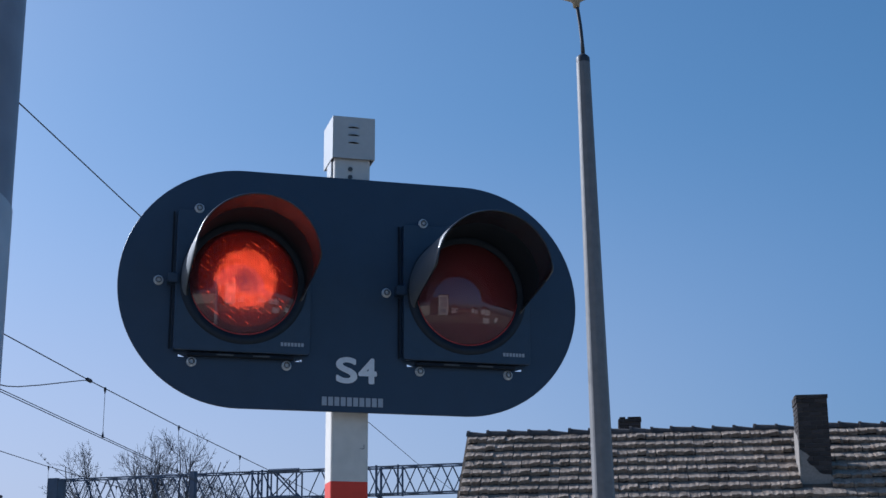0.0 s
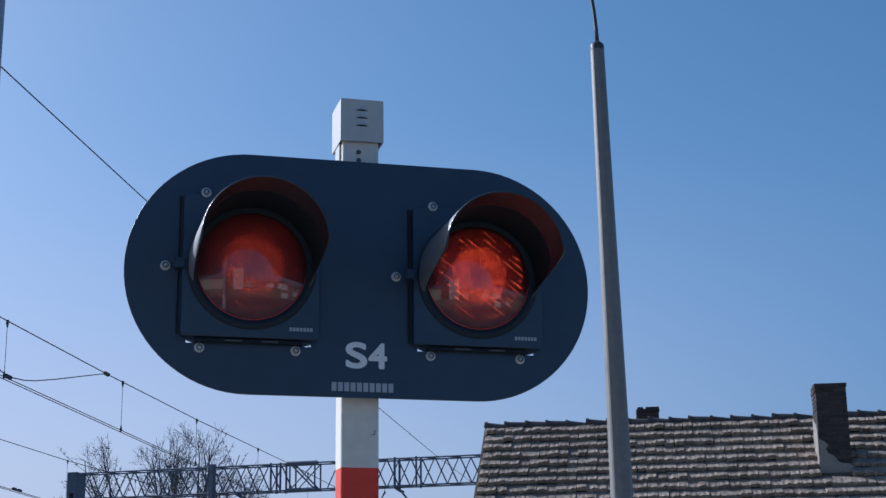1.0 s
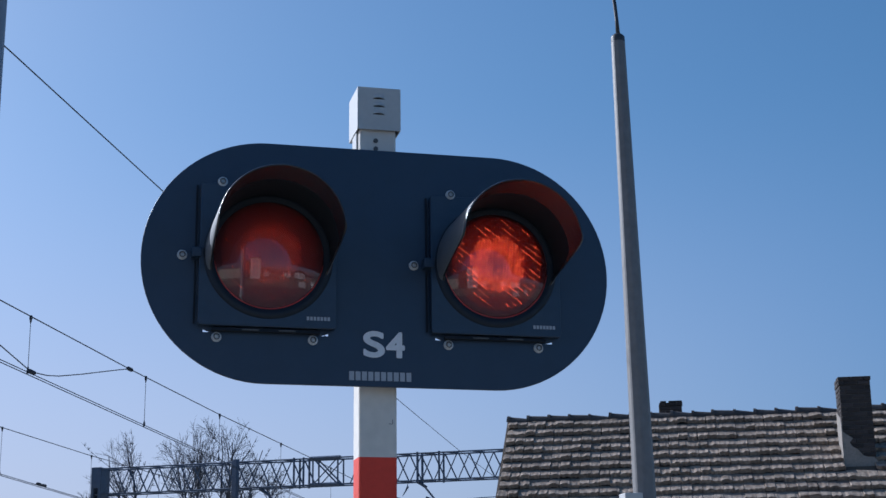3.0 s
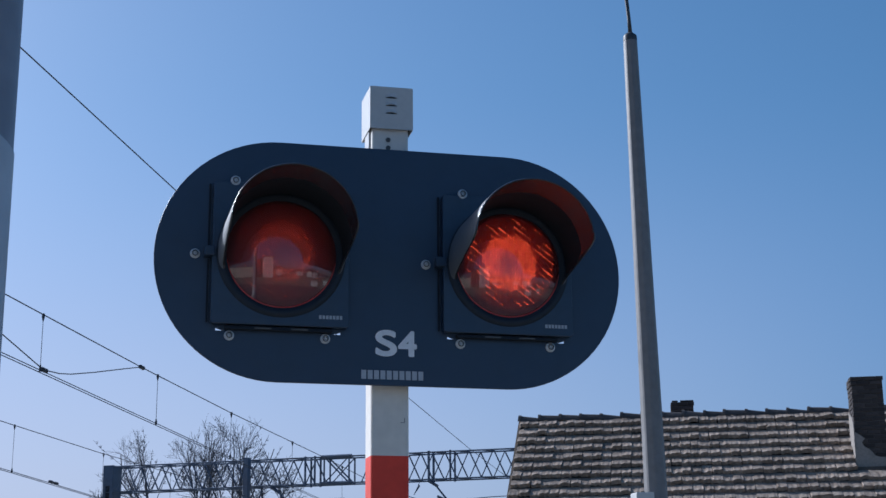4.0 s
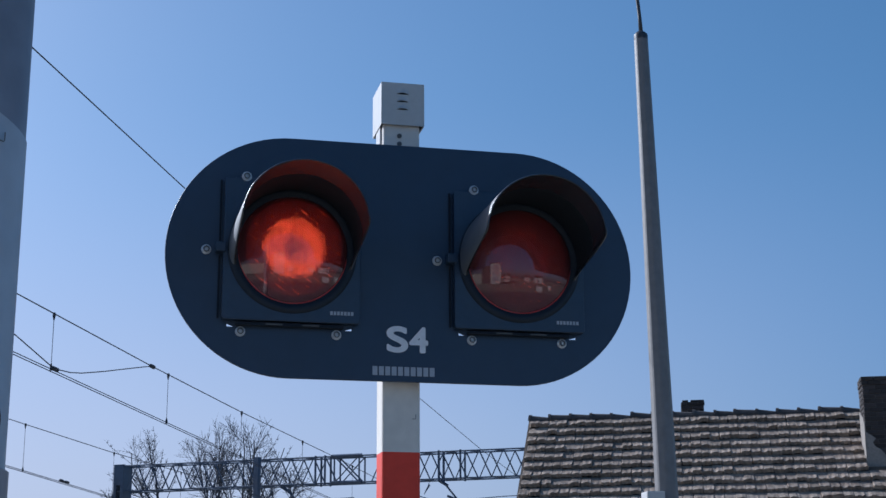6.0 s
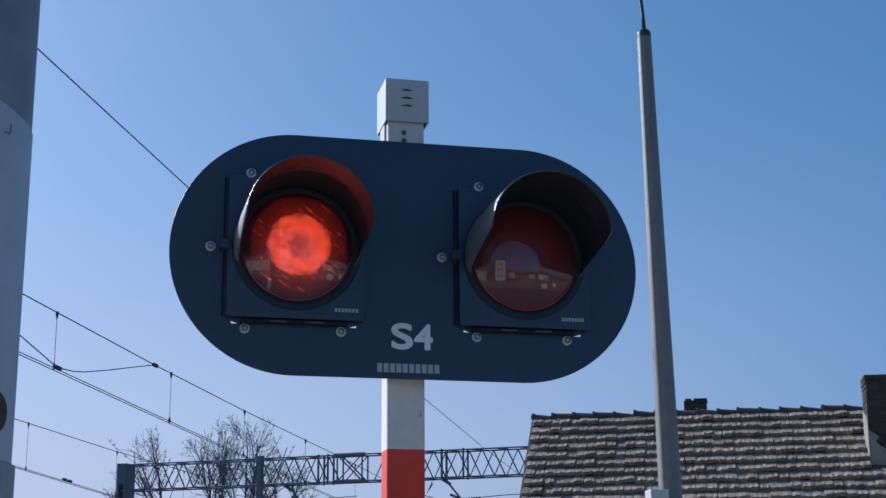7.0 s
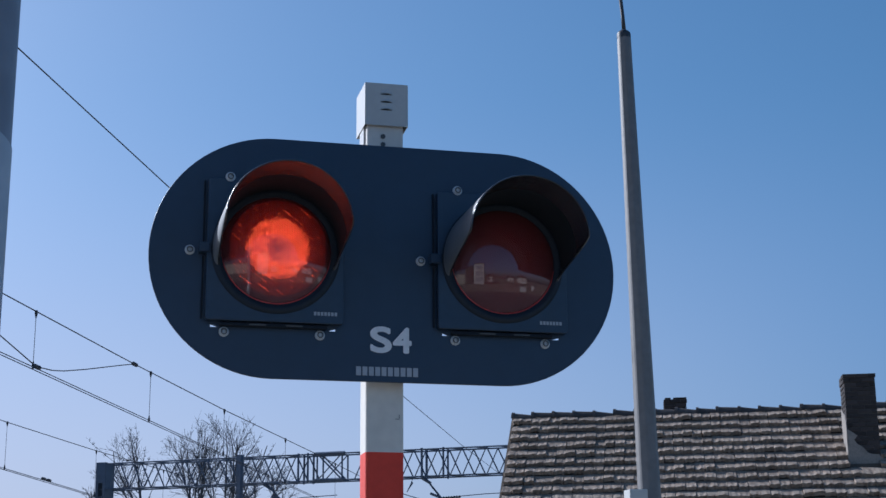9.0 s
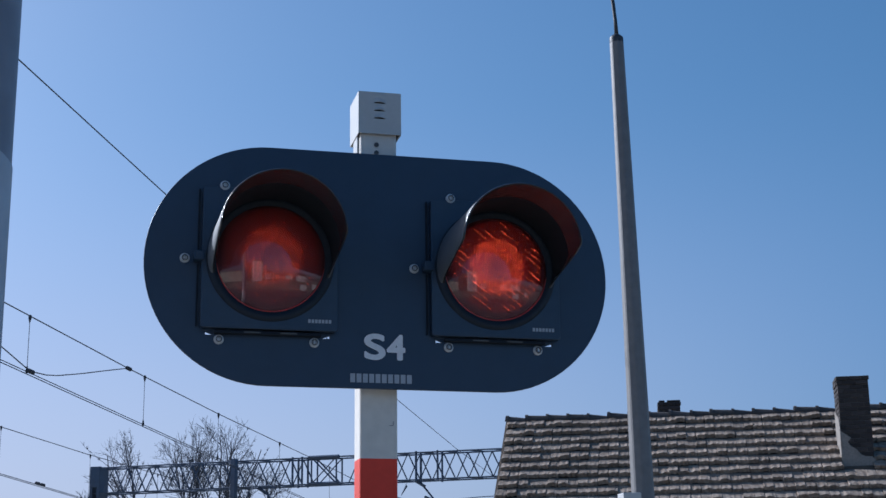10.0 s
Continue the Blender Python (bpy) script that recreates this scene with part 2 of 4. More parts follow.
def tube_bm(points, radii, sides=8, bm=None, caps=True):
    """A round tube through points with a radius at each."""
    bm = bm or bmesh.new()
    pts = [Vector(p) for p in points]
    rings = []
    for i, p in enumerate(pts):
        a, b = pts[max(i - 1, 0)], pts[min(i + 1, len(pts) - 1)]
        d = (b - a).normalized()
        side = d.cross(Vector((0.13, 0.21, 0.97))) if abs(d.z) < 0.95 else d.cross(Vector((1, 0.02, 0)))
        side.normalize()
        up = side.cross(d)
        r = radii[i] if hasattr(radii, "__len__") else radii
        rings.append([bm.verts.new(p + r * (math.cos(k * math.tau / sides) * side + math.sin(k * math.tau / sides) * up))
                      for k in range(sides)])
    for q, w in zip(rings, rings[1:]):
        for k in range(sides):
            bm.faces.new((q[k], q[(k + 1) % sides], w[(k + 1) % sides], w[k]))
    if caps:
        bm.faces.new(rings[0][::-1])
        bm.faces.new(rings[-1])
    return bm


def lathe_bm(profile, axis="y", sides=48, bm=None, closed=False):
    """Turns (radius, height) pairs round an axis."""
    bm = bm or bmesh.new()
    rings = []
    for r, h in profile:
        ring = []
        for k in range(sides):
            c, s = r * math.cos(k * math.tau / sides), r * math.sin(k * math.tau / sides)
            ring.append(bm.verts.new((c, h, s) if axis == "y" else (c, s, h)))
        rings.append(ring)
    pairs = list(zip(rings, rings[1:])) + ([(rings[-1], rings[0])] if closed else [])
    for q, w in pairs:
        for k in range(sides):
            bm.faces.new((q[k], q[(k + 1) % sides], w[(k + 1) % sides], w[k]))
    bmesh.ops.remove_doubles(bm, verts=bm.verts, dist=1e-6)
    bmesh.ops.recalc_face_normals(bm, faces=bm.faces)
    return bm


def plate_bm(outline, holes, y0, y1, bevel=0.0):
    """A flat plate in the xz plane between y0 and y1, with holes through it."""
    cu = bpy.data.curves.new("plate", "CURVE")
    cu.dimensions, cu.fill_mode = "2D", "BOTH"
    cu.extrude, cu.bevel_depth, cu.bevel_resolution = (y1 - y0) / 2 - bevel, bevel, 1
    cu.offset = -bevel
    for loop in [outline] + holes:
        sp = cu.splines.new("POLY")
        sp.points.add(len(loop) - 1)
        sp.use_cyclic_u = True
        for p, (x, z) in zip(sp.points, loop):
            p.co = (x, z, 0, 1)
    ob = new("plate", cu)
    me = bpy.data.meshes.new_from_object(ob.evaluated_get(bpy.context.evaluated_depsgraph_get()))
    bm = bmesh.new()
    bm.from_mesh(me)
    bpy.data.objects.remove(ob)
    bpy.data.curves.remove(cu)
    bpy.data.meshes.remove(me)
    for v in bm.verts:
        v.co = Vector((v.co.x, (y0 + y1) / 2 - v.co.z, v.co.y))
    bmesh.ops.remove_doubles(bm, verts=bm.verts, dist=1e-5)
    bmesh.ops.recalc_face_normals(bm, faces=bm.faces)
    return bm


def circle(r, x=0, z=0, n=64):
    return [(x + r * math.cos(k * math.tau / n), z + r * math.sin(k * math.tau / n)) for k in range(n)]


def rounded(x0, x1, z0, z1, r, n=6):
    pts = []
    for cx, cz, a in ((x1 - r, z1 - r, 0), (x0 + r, z1 - r, 90), (x0 + r, z0 + r, 180), (x1 - r, z0 + r, 270)):
        for k in range(n + 1):
            t = radians(a + 90 * k / n)
            pts.append((cx + r * math.cos(t), cz + r * math.sin(t)))
    return pts


def text_bm(body, x0, x1, z0, z1, y, depth, heavy):
    """Lettering in the built-in font, made bold by close layers."""
    cu = bpy.data.curves.new("lettering", "FONT")
    cu.body, cu.extrude, cu.size = body, 0.0, 1.0
    ob = new("lettering", cu)
    me = bpy.data.meshes.new_from_object(ob.evaluated_get(bpy.context.evaluated_depsgraph_get()))
    bpy.data.objects.remove(ob)
    bpy.data.curves.remove(cu)
    xs, zs = [v.co.x for v in me.vertices], [v.co.y for v in me.vertices]
    bm = bmesh.new()
    n = 12
    for k in range(n):
        a = math.tau * k / n
        vs = []
        for v in me.vertices:
            u, w = (v.co.x - min(xs)) / (max(xs) - min(xs)), (v.co.y - min(zs)) / (max(zs) - min(zs))
            vs.append(bm.verts.new((x0 + heavy + u * (x1 - x0 - 2 * heavy) + heavy * math.cos(a), y - k * depth / n,
                                    z0 + heavy + w * (z1 - z0 - 2 * heavy) + heavy * math.sin(a))))
        for p in me.polygons:
            bm.faces.new([vs[i] for i in p.vertices])
    bpy.data.meshes.remove(me)
    return bm


# ---------------------------------------------------------------- ground
bm = bmesh.new()
bmesh.ops.create_grid(bm, x_segments=60, y_segments=60, size=1500)
ground = tagged(part("ground", bm, M_GROUND), "pale gravel with dry spring grass", "ground", kind="structure")
bm = box_bm(-60, 60, -13.0, -3.6, -0.2, 0.012)
road = tagged(part("road", bm, M_ASPHALT), "worn grey asphalt road before the crossing", "road", kind="structure")

# ---------------------------------------------------------------- level-crossing signal
BX, BZ, BHX, BR = -0.0235, 2.326, 0.4335, 0.2225        # backboard centre, half length, end radius
LAMPS = [(-0.233, 2.332), (0.187, 2.332)]
signal = tagged(new("level_crossing_signal"), "navy-black crossing signal with two red lamps on a banded post",
                "railway signal")


def pill(n=40):
    pts = []
    s = BHX - BR
    for k in range(n + 1):
        a = radians(-90 + 180 * k / n)
        pts.append((BX + s + BR * math.cos(a), BZ + BR * math.sin(a)))
    for k in range(n + 1):
        a = radians(90 + 180 * k / n)
        pts.append((BX - s + BR * math.cos(a), BZ + BR * math.sin(a)))
    return pts


def backboard():
    holes = [circle(0.104, cx, cz) for cx, cz in LAMPS]
    for cx, cz in LAMPS:                                  # small gaps under the corners of each lamp door
        holes.append([(cx - 0.112, cz - 0.1345), (cx - 0.099, cz - 0.1395), (cx - 0.112, cz - 0.1395)][::-1])
        holes.append([(cx + 0.096, cz - 0.1395), (cx + 0.111, cz - 0.1350), (cx + 0.111, cz - 0.1395)][::-1])
    return part("backboard", plate_bm(pill(), holes, 0.0, 0.006, 0.0012), M_BOARD, signal,
                "oval navy-black board")


board = backboard()
for dx in (0.0, 0.42):                                    # fixing bolts
    for x, z in ((-0.318, 2.4645), (-0.385, 2.33), (-0.321, 2.184), (-0.150, 2.184)):
        bm = lathe_bm([(0.0, -0.003), (0.0035, -0.003), (0.0042, -0.0065), (0.0058, -0.0068), (0.0064, -0.0055),
                       (0.0064, -0.0025), (0.0086, -0.0022), (0.0090, -0.0012), (0.0090, 0.001), (0.0050, 0.001), (0.0050, 0.018), (0.0, 0.018)], sides=20)
        bolt = part("bolt", bm, M_STEEL, signal, "zinc-plated socket bolt", smooth=False, at=(x + dx, -0.0165 if z > 2.4 else 0, z))
        part("seal", lathe_bm([(0.0040, -0.0060), (0.0042, -0.0072), (0.0056, -0.0072), (0.0058, -0.0066)], sides=20), M_STRIP, bolt, "dark sealing ring")
        part("pin", lathe_bm([(0.0, -0.0066), (0.0030, -0.0064), (0.0036, -0.0035)], sides=3), M_STEEL, bolt, "three-sided key pin")
part("lettering", text_bm("S", -0.0590, -0.0190, 2.1560, 2.2050, -0.0006, 0.0012, 0.0022), M_LETTER, signal, "pale grey letter S")
part("lettering", text_bm("4", -0.0172, 0.0178, 2.1565, 2.2045, -0.0006, 0.0012, 0.0022), M_LETTER, signal, "pale grey number 4")
w = 0.116 / 10
for k in range(10):                                       # maker's mark as plain bars
    bm = box_bm(-0.084 + k * w, -0.084 + (k + 1) * w - 0.0028, -0.0011, 0.0006, 2.1145, 2.1305)
    part("bar", bm, M_MARK, signal)

# post: a square tube with white and red bands
PX, PY, PH = -0.0255, 0.065, 0.035
bands = [(2.612, 1.982, M_WHITE), (1.982, 1.48, M_RED), (1.48, 0.98, M_WHITE), (0.98, 0.48, M_RED), (0.48, 0.0, M_WHITE)]
for z1, z0, m in bands:
    bm = bmesh.new()
    ring = rounded(PX - PH, PX + PH, PY - PH, PY + PH - 0.012, 0.005, 4)
    lo = [bm.verts.new((x, y, z0)) for x, y in ring]
    hi = [bm.verts.new((x, y, z1)) for x, y in ring]
    for k in range(len(ring)):
        bm.faces.new((lo[k], lo[(k + 1) % len(ring)], hi[(k + 1) % len(ring)], hi[k]))
    bm.faces.new(hi)
    bm.faces.new(lo[::-1])
    part("post_band", bm, m, signal, "red painted band" if m is M_RED else "white painted band", smooth=False)
part("base_plate", box_bm(PX - 0.12, PX + 0.12, PY - 0.12, PY + 0.12, 0.0, 0.02, 0.003), M_GALV, signal)
for z in (2.40, 2.24):
    part("clamp", box_bm(PX - 0.06, PX + 0.06, 0.006, 0.0295, z - 0.02, z + 0.02, 0.002), M_GALV, signal)
for z in (2.577, 2.561):
    bm = lathe_bm([(0.0, 0.0), (0.0035, 0.0), (0.0046, -0.0015), (0.0046, -0.003), (0.0022, -0.0036), (0.0, -0.002)], sides=14)
    part("screw", bm, M_STRIP, signal, at=(-0.0300, 0.030, z))

part("paint_chip", box_bm(-0.006, 0.001, 0.0295, 0.0298, 2.0415, 2.0425), M_STRIP, signal, "dark scratch in the paint")
part("paint_chip", box_bm(0.0005, 0.0016, 0.0295, 0.0298, 2.0426, 2.0500), M_STRIP, signal, "dark scratch in the paint")
# vented cap box
def vent(z, w=0.0115, rise=0.0022, gap=0.0030):
    """A pressed crescent slot, outline run clockwise."""
    up = [(-0.0250 + w * k / 6, z + rise * (1 - (k / 6) ** 2)) for k in range(-6, 7)]
    return up + [(x, h - gap * (1 - 0.8 * ((x + 0.0250) / w) ** 2)) for x, h in reversed(up)]


def scoop_bm(z, w=0.0115):
    """The sheet pressed outwards over a slot, flattening upwards."""
    bm = bmesh.new()
    rows_s = []
    for k in range(5):
        v = k / 4
        rows_s.append([bm.verts.new((-0.0250 + w * u / 6, 0.0219 - 0.0034 * (1 - (u / 6) ** 2) * (1 - v) ** 1.5,
                                     z + 0.0020 * (1 - (u / 6) ** 2) + 0.0085 * v)) for u in range(-6, 7)])
    for a, b in zip(rows_s, rows_s[1:]):
        for k in range(12):
            bm.faces.new((a[k], a[k + 1], b[k + 1], b[k]))
    bmesh.ops.recalc_face_normals(bm, faces=bm.faces)
    return bm


bm = plate_bm(rounded(-0.0659, 0.0168, 2.597, 2.681, 0.002, 3), [vent(z) for z in (2.659, 2.6435, 2.628)], 0.022, 0.0235)
cap = part("cap_box", bm, M_BOX, signal, "pale grey vented sheet-metal box")
part("side", box_bm(-0.0659, -0.0644, 0.0236, 0.112, 2.597, 2.6808), M_BOX, cap)
part("side", box_bm(0.0153, 0.0168, 0.0236, 0.112, 2.597, 2.6808), M_BOX, cap)
part("top", box_bm(-0.0643, 0.0152, 0.0236, 0.112, 2.6793, 2.6808), M_BOX, cap)
part("back", box_bm(-0.0643, 0.0152, 0.1105, 0.112, 2.597, 2.6792), M_BOX, cap)
# dark sheet behind the slots, added as the shade inside the box
part("louvre_liner", box_bm(-0.062, 0.013, 0.040, 0.042, 2.60, 2.677), M_DARK, cap, "dark sheet for the shade inside the vents")
for z in (2.659, 2.6435, 2.628):
    part("louvre", scoop_bm(z), M_BOX, cap, smooth=True)
part("bracket", box_bm(-0.0645, -0.0610, 0.045, 0.085, 2.565, 2.5968, 0.001), M_BOX, signal)


# one lamp: door, ring, lens, visor, bucket, reflector, light and added shutter
def lens_depth(r):
    return -0.018 - 0.017 * (1 - (r / 0.099) ** 2)


def visor_len(a):
    """Length of the hood at an angle from the top, radians."""
    t = min(max((abs(a) - radians(86)) / radians(25), 0.0), 1.0)
    return 0.022 + 0.182 * (1 - t * t * (3 - 2 * t))


def visor_bm():
    bm = bmesh.new()
    n, rows_n = 64, 10
    half = radians(113)
    grid = []
    for side, rr in ((0, 0.1135), (1, 0.1105)):
        g = []
        for i in range(n + 1):
            a = -half + 2 * half * i / n
            col = []
            for j in range(rows_n + 1):
                share = j / rows_n if j != rows_n - 1 else 1 - 0.004 / visor_len(a)
                y = -0.012 - (visor_len(a) - 0.012) * share
                flare = -0.0045 * share - (0.0015 if side == 0 and j == rows_n else 0.0)      # tapers to a rounded lip
                col.append(bm.verts.new(((rr + flare) * math.sin(a), y, (rr + flare) * math.cos(a) + 0.0040 * share)))
            g.append(col)
        grid.append(g)
    for side in (0, 1):
        for i in range(n):
            for j in range(rows_n):
                q = [grid[side][i][j], grid[side][i + 1][j], grid[side][i + 1][j + 1], grid[side][i][j + 1]]
                bm.faces.new(q if side == 0 else q[::-1]).material_index = 1 if j == rows_n - 1 else side
    for i in range(n):
        for j in (0, rows_n):
            bm.faces.new((grid[0][i][j], grid[0][i + 1][j], grid[1][i + 1][j], grid[1][i][j])).material_index = 1
    for i in (0, n):
        for j in range(rows_n):
            bm.faces.new((grid[0][i][j], grid[0][i][j + 1], grid[1][i][j + 1], grid[1][i][j])).material_index = 1
    bmesh.ops.recalc_face_normals(bm, faces=bm.faces)
    return bm


def shade_band_bm():
    """Dark sheet over the root of the hood, with the shade there painted in."""
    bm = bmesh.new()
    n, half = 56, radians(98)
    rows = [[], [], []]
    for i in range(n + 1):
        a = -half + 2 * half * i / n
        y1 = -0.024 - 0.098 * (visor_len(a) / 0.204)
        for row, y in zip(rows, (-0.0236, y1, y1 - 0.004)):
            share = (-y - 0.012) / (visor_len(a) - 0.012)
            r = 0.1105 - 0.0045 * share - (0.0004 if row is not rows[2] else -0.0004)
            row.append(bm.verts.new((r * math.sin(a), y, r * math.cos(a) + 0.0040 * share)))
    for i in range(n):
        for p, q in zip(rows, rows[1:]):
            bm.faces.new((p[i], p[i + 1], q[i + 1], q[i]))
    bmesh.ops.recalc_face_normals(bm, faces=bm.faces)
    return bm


COL = 0.0030                                              # spacing of the light columns
COL_W = 0.0014                                            # width of a light column


def columns(r):
    n = int(r / COL)
    return [c * COL for c in range(-n, n + 1) if abs(c * COL) < r - 0.002]


def quads_bm(quads, y):
    bm = bmesh.new()
    for q in quads:
        bm.faces.new([bm.verts.new((x, y, z)) for x, z in q])
    for f in bm.faces:
        f.normal_update()
        if f.normal.y > 0:
            f.normal_flip()
    return bm


def light_columns_bm():
    quads = []
    for x in columns(0.088):
        h = math.sqrt(0.088 ** 2 - x * x)
        n = 12
        for k in range(n):
            z0, z1 = -h + 2 * h * k / n, -h + 2 * h * (k + 1) / n
            quads.append([(x - COL_W / 2, z0), (x + COL_W / 2, z0), (x + COL_W / 2, z1), (x - COL_W / 2, z1)])
    return quads_bm(quads, -0.01678)


def light_points_bm(seed, size, reach):
    """Round light points on the columns, staggered like a honeycomb."""
    rnd = random.Random(seed)
    quads = []
    step = 0.0041
    for c, x in enumerate(columns(0.060)):
        for j in range(-15, 16):
            z = (j + 0.5 * (c % 2)) * step
            rr = math.hypot(x, z)
            if rr > reach or (rr > reach - 0.008 and rnd.random() < (rr - reach + 0.008) * 60):
                continue
            rd = 0.00070 * size * rnd.uniform(0.7, 1.0)
            quads.append([(x + rd * math.cos(k * math.pi / 3), z + rd * 1.5 * math.sin(k * math.pi / 3)) for k in range(6)])
    return quads_bm(quads, -0.01681)


def streaks_bm(seed, stretch):
    """Fine slanting glowing slivers for lens glints round the light, broken by the columns."""
    rnd = random.Random(seed)
    quads = []
    cols = columns(0.088)
    for row in range(-9, 10):
        for _ in range(12):
            u = rnd.uniform(-0.095, 0.095)
            half = rnd.choice((0.0012, 0.002, 0.003, 0.004, 0.006, 0.009, 0.012)) * stretch
            off = row * 0.0104 + rnd.uniform(-0.0006, 0.0006)
            cx, cz = 0.80 * u + 0.60 * off, -0.60 * u + 0.80 * off
            if not 0.050 < math.hypot(cx, cz) < 0.085 or rnd.random() < 0.2:
                continue
            wd = rnd.uniform(0.00018, 0.00050)
            for x in cols:
                a, b = max(x - COL_W / 2, cx - half * 0.8), min(x + COL_W / 2, cx + half * 0.8)
                if b - a < 0.0002:
                    continue
                za, zb = cz - 0.75 * (a - cx), cz - 0.75 * (b - cx)
                if math.hypot(a, za) > 0.087 or math.hypot(b, zb) > 0.087:
                    continue
                quads.append([(a, za - wd), (b, zb - wd), (b, zb + wd), (a, za + wd)])
    return quads_bm(quads, -0.01684)


def grating_bm():
    """Added upright bars that cover the columns to dim them, held in a thin frame."""
    bm = bmesh.new()
    for x in columns(0.090):
        h = math.sqrt(0.0915 ** 2 - x * x)
        box_bm(x - 0.00078, x + 0.00078, -0.0172, -0.0169, -h, h, 0.0, bm)
    lathe_bm([(0.0890, -0.0173), (0.0918, -0.0173), (0.0918, -0.0168), (0.0890, -0.0168)], sides=48, bm=bm, closed=True)
    return bm


shutters = []
LED = (0.003, 0, 0.005)                                   # the light unit sits a little off the middle of its lens


def lamp(cx, cz, seed):
    door = plate_bm(rounded(-0.123, 0.123, -0.130, 0.130, 0.006), [circle(0.1045)[::-1]], -0.018, -0.004, 0.0015)
    unit = part("signal_lamp", door, M_PLASTIC, signal, "black lamp door with hooded red lens", at=(cx, 0, cz))
    part("lens_ring", lathe_bm([(0.0985, -0.014), (0.0985, -0.0195), (0.1000, -0.0215), (0.1030, -0.0215), (0.1045, -0.0235), (0.1095, -0.0235),
                                (0.1130, -0.0215), (0.1160, -0.0185), (0.1160, -0.014)], sides=72, closed=True), M_GASKET, unit, smooth=True)
    prof = [(0.0985 * k / 14, lens_depth(0.0985 * k / 14)) for k in range(15)]
    part("lens", lathe_bm(prof, sides=72), M_LENS, unit, "convex red glass lens", smooth=True)
    # light caught by the lower lens edge, painted as a red arc
    arc = [radians(180 + 8 + 164 * k / 40) for k in range(41)]
    part("lens_edge", tube_bm([(0.0980 * math.cos(a), -0.0202, 0.0980 * math.sin(a)) for a in arc],
                              [0.0010 * min(1.0, 0.2 + k / 8, 0.2 + (40 - k) / 8) for k in range(41)], 6), M_REDRIM, unit,
         "thin red arc painted for the lit lower edge of the lens", smooth=True)
    part("visor", visor_bm(), M_VISOR, unit, "black hood over the lens", smooth=True).data.materials.append(M_VISOR_IN)
    part("hood_collar", shade_band_bm(), M_HOOD_SHADE, unit, "dark band with the shade of the hood's root painted in", smooth=True)
    part("housing", lathe_bm([(0.0995, -0.0138), (0.1035, -0.0138), (0.1035, 0.0064), (0.118, 0.0064), (0.118, 0.10), (0.10, 0.13), (0.0, 0.13),
                              (0.0, 0.127), (0.098, 0.127), (0.115, 0.099), (0.115, 0.0090), (0.0995, 0.0090)], sides=48, closed=True),
         M_PLASTIC, unit)
    part("lamp_back", lathe_bm([(0.0, -0.0162), (0.0982, -0.0162), (0.0982, -0.012), (0.0, -0.012)], sides=48), M_BLADE, unit, "dark red back plate")
    part("light_columns", light_columns_bm(), M_LEDPANEL, unit, "dim red light columns", at=LED)
    part("light_points", light_points_bm(seed, *((1.0, 0.058) if cx < 0 else (0.82, 0.054))), M_LED, unit, "glowing red light points", at=LED)
    part("light_streaks", streaks_bm(seed + 5, 1.0 if cx < 0 else 1.6), M_GLINT if cx < 0 else M_GLINT_BRIGHT, unit, "fine slanting glowing slivers for the glints in the lens", at=LED)
    # added bars block the steady light, standing in for its switching
    shutters.append((part("shutter_grating", grating_bm(), M_BLADE, unit, "added dark red bars that slide over the light to make it flash"), cx))
    for z0, z1 in ((-0.126, -0.012), (0.012, 0.128)):     # hinge side: dark strips put in for the shadowed door gap
        part("hinge_rail", box_bm(-0.1300, -0.1270, -0.005, -0.0005, z0, z1, 0.001), M_GROOVE, unit)
    part("hinge", box_bm(-0.137, -0.118, -0.0225, -0.0005, -0.009, 0.009, 0.002), M_PLASTIC, unit)
    part("sill", box_bm(-0.097, 0.094, -0.0135, -0.0005, -0.1385, -0.1335, 0.001), M_GROOVE, unit)
    for x in (-0.045, 0.020):
        part("catch", box_bm(x, x + 0.030, -0.0150, -0.0136, -0.1368, -0.1345), M_STRIP, unit)
    for k in range(7):                                    # maker's mark as plain bars
        bm = box_bm(0.069 + k * 0.0062, 0.0735 + k * 0.0062, -0.0186, -0.0175, -0.1155, -0.1090)
        part("bar", bm, M_MARK, unit)
    return unit


lamp_units = [lamp(cx, cz, 11 + i) for i, (cx, cz) in enumerate(LAMPS)]

# ---------------------------------------------------------------- near pipe
NX, NY, NR = -0.6580, -1.70, 0.048
pipe = tagged(new("sign_post"), "dark grey steel pipe with a lighter grey sleeve", "post")
part("pipe", lathe_bm([(NR, 0.0), (NR, 3.6), (0.0, 3.61)], "z", 48), M_POLE_UP, pipe, smooth=True)
bm = lathe_bm([(NR + 0.0002, 0.3), (NR + 0.0007, 0.301), (NR + 0.0007, 1.9505), (NR + 0.0002, 1.9510)], "z", 48)
for v in bm.verts:                                        # the sleeve is cut off slightly askew
    if v.co.z > 1.9:
        v.co.z += 0.007 - 0.43 * (v.co.x - 0.029)
part("sleeve", bm, M_POLE_LOW, pipe, "lighter grey sleeve", smooth=True)
bm = lathe_bm([(0.0, -0.003), (0.0085, -0.004), (0.0100, -0.003), (0.0110, 0.0), (0.0, 0.004)], sides=28)
for v in bm.verts:
    v.co.z *= 1.25
ob = part("hole_cover", bm, M_RUST, pipe, "rusty oval hole cover")
ob.matrix_local = Matrix.Translation((0.0372, -0.0312, 1.772)) @ pose(0, 0, 0, 0, 0, 50)
part("band", lathe_bm([(NR + 0.0015, 1.715), (NR + 0.003, 1.716), (NR + 0.003, 1.745), (NR + 0.0015, 1.746)], "z", 40),
     M_POLE_UP, pipe, "dark clamp band")
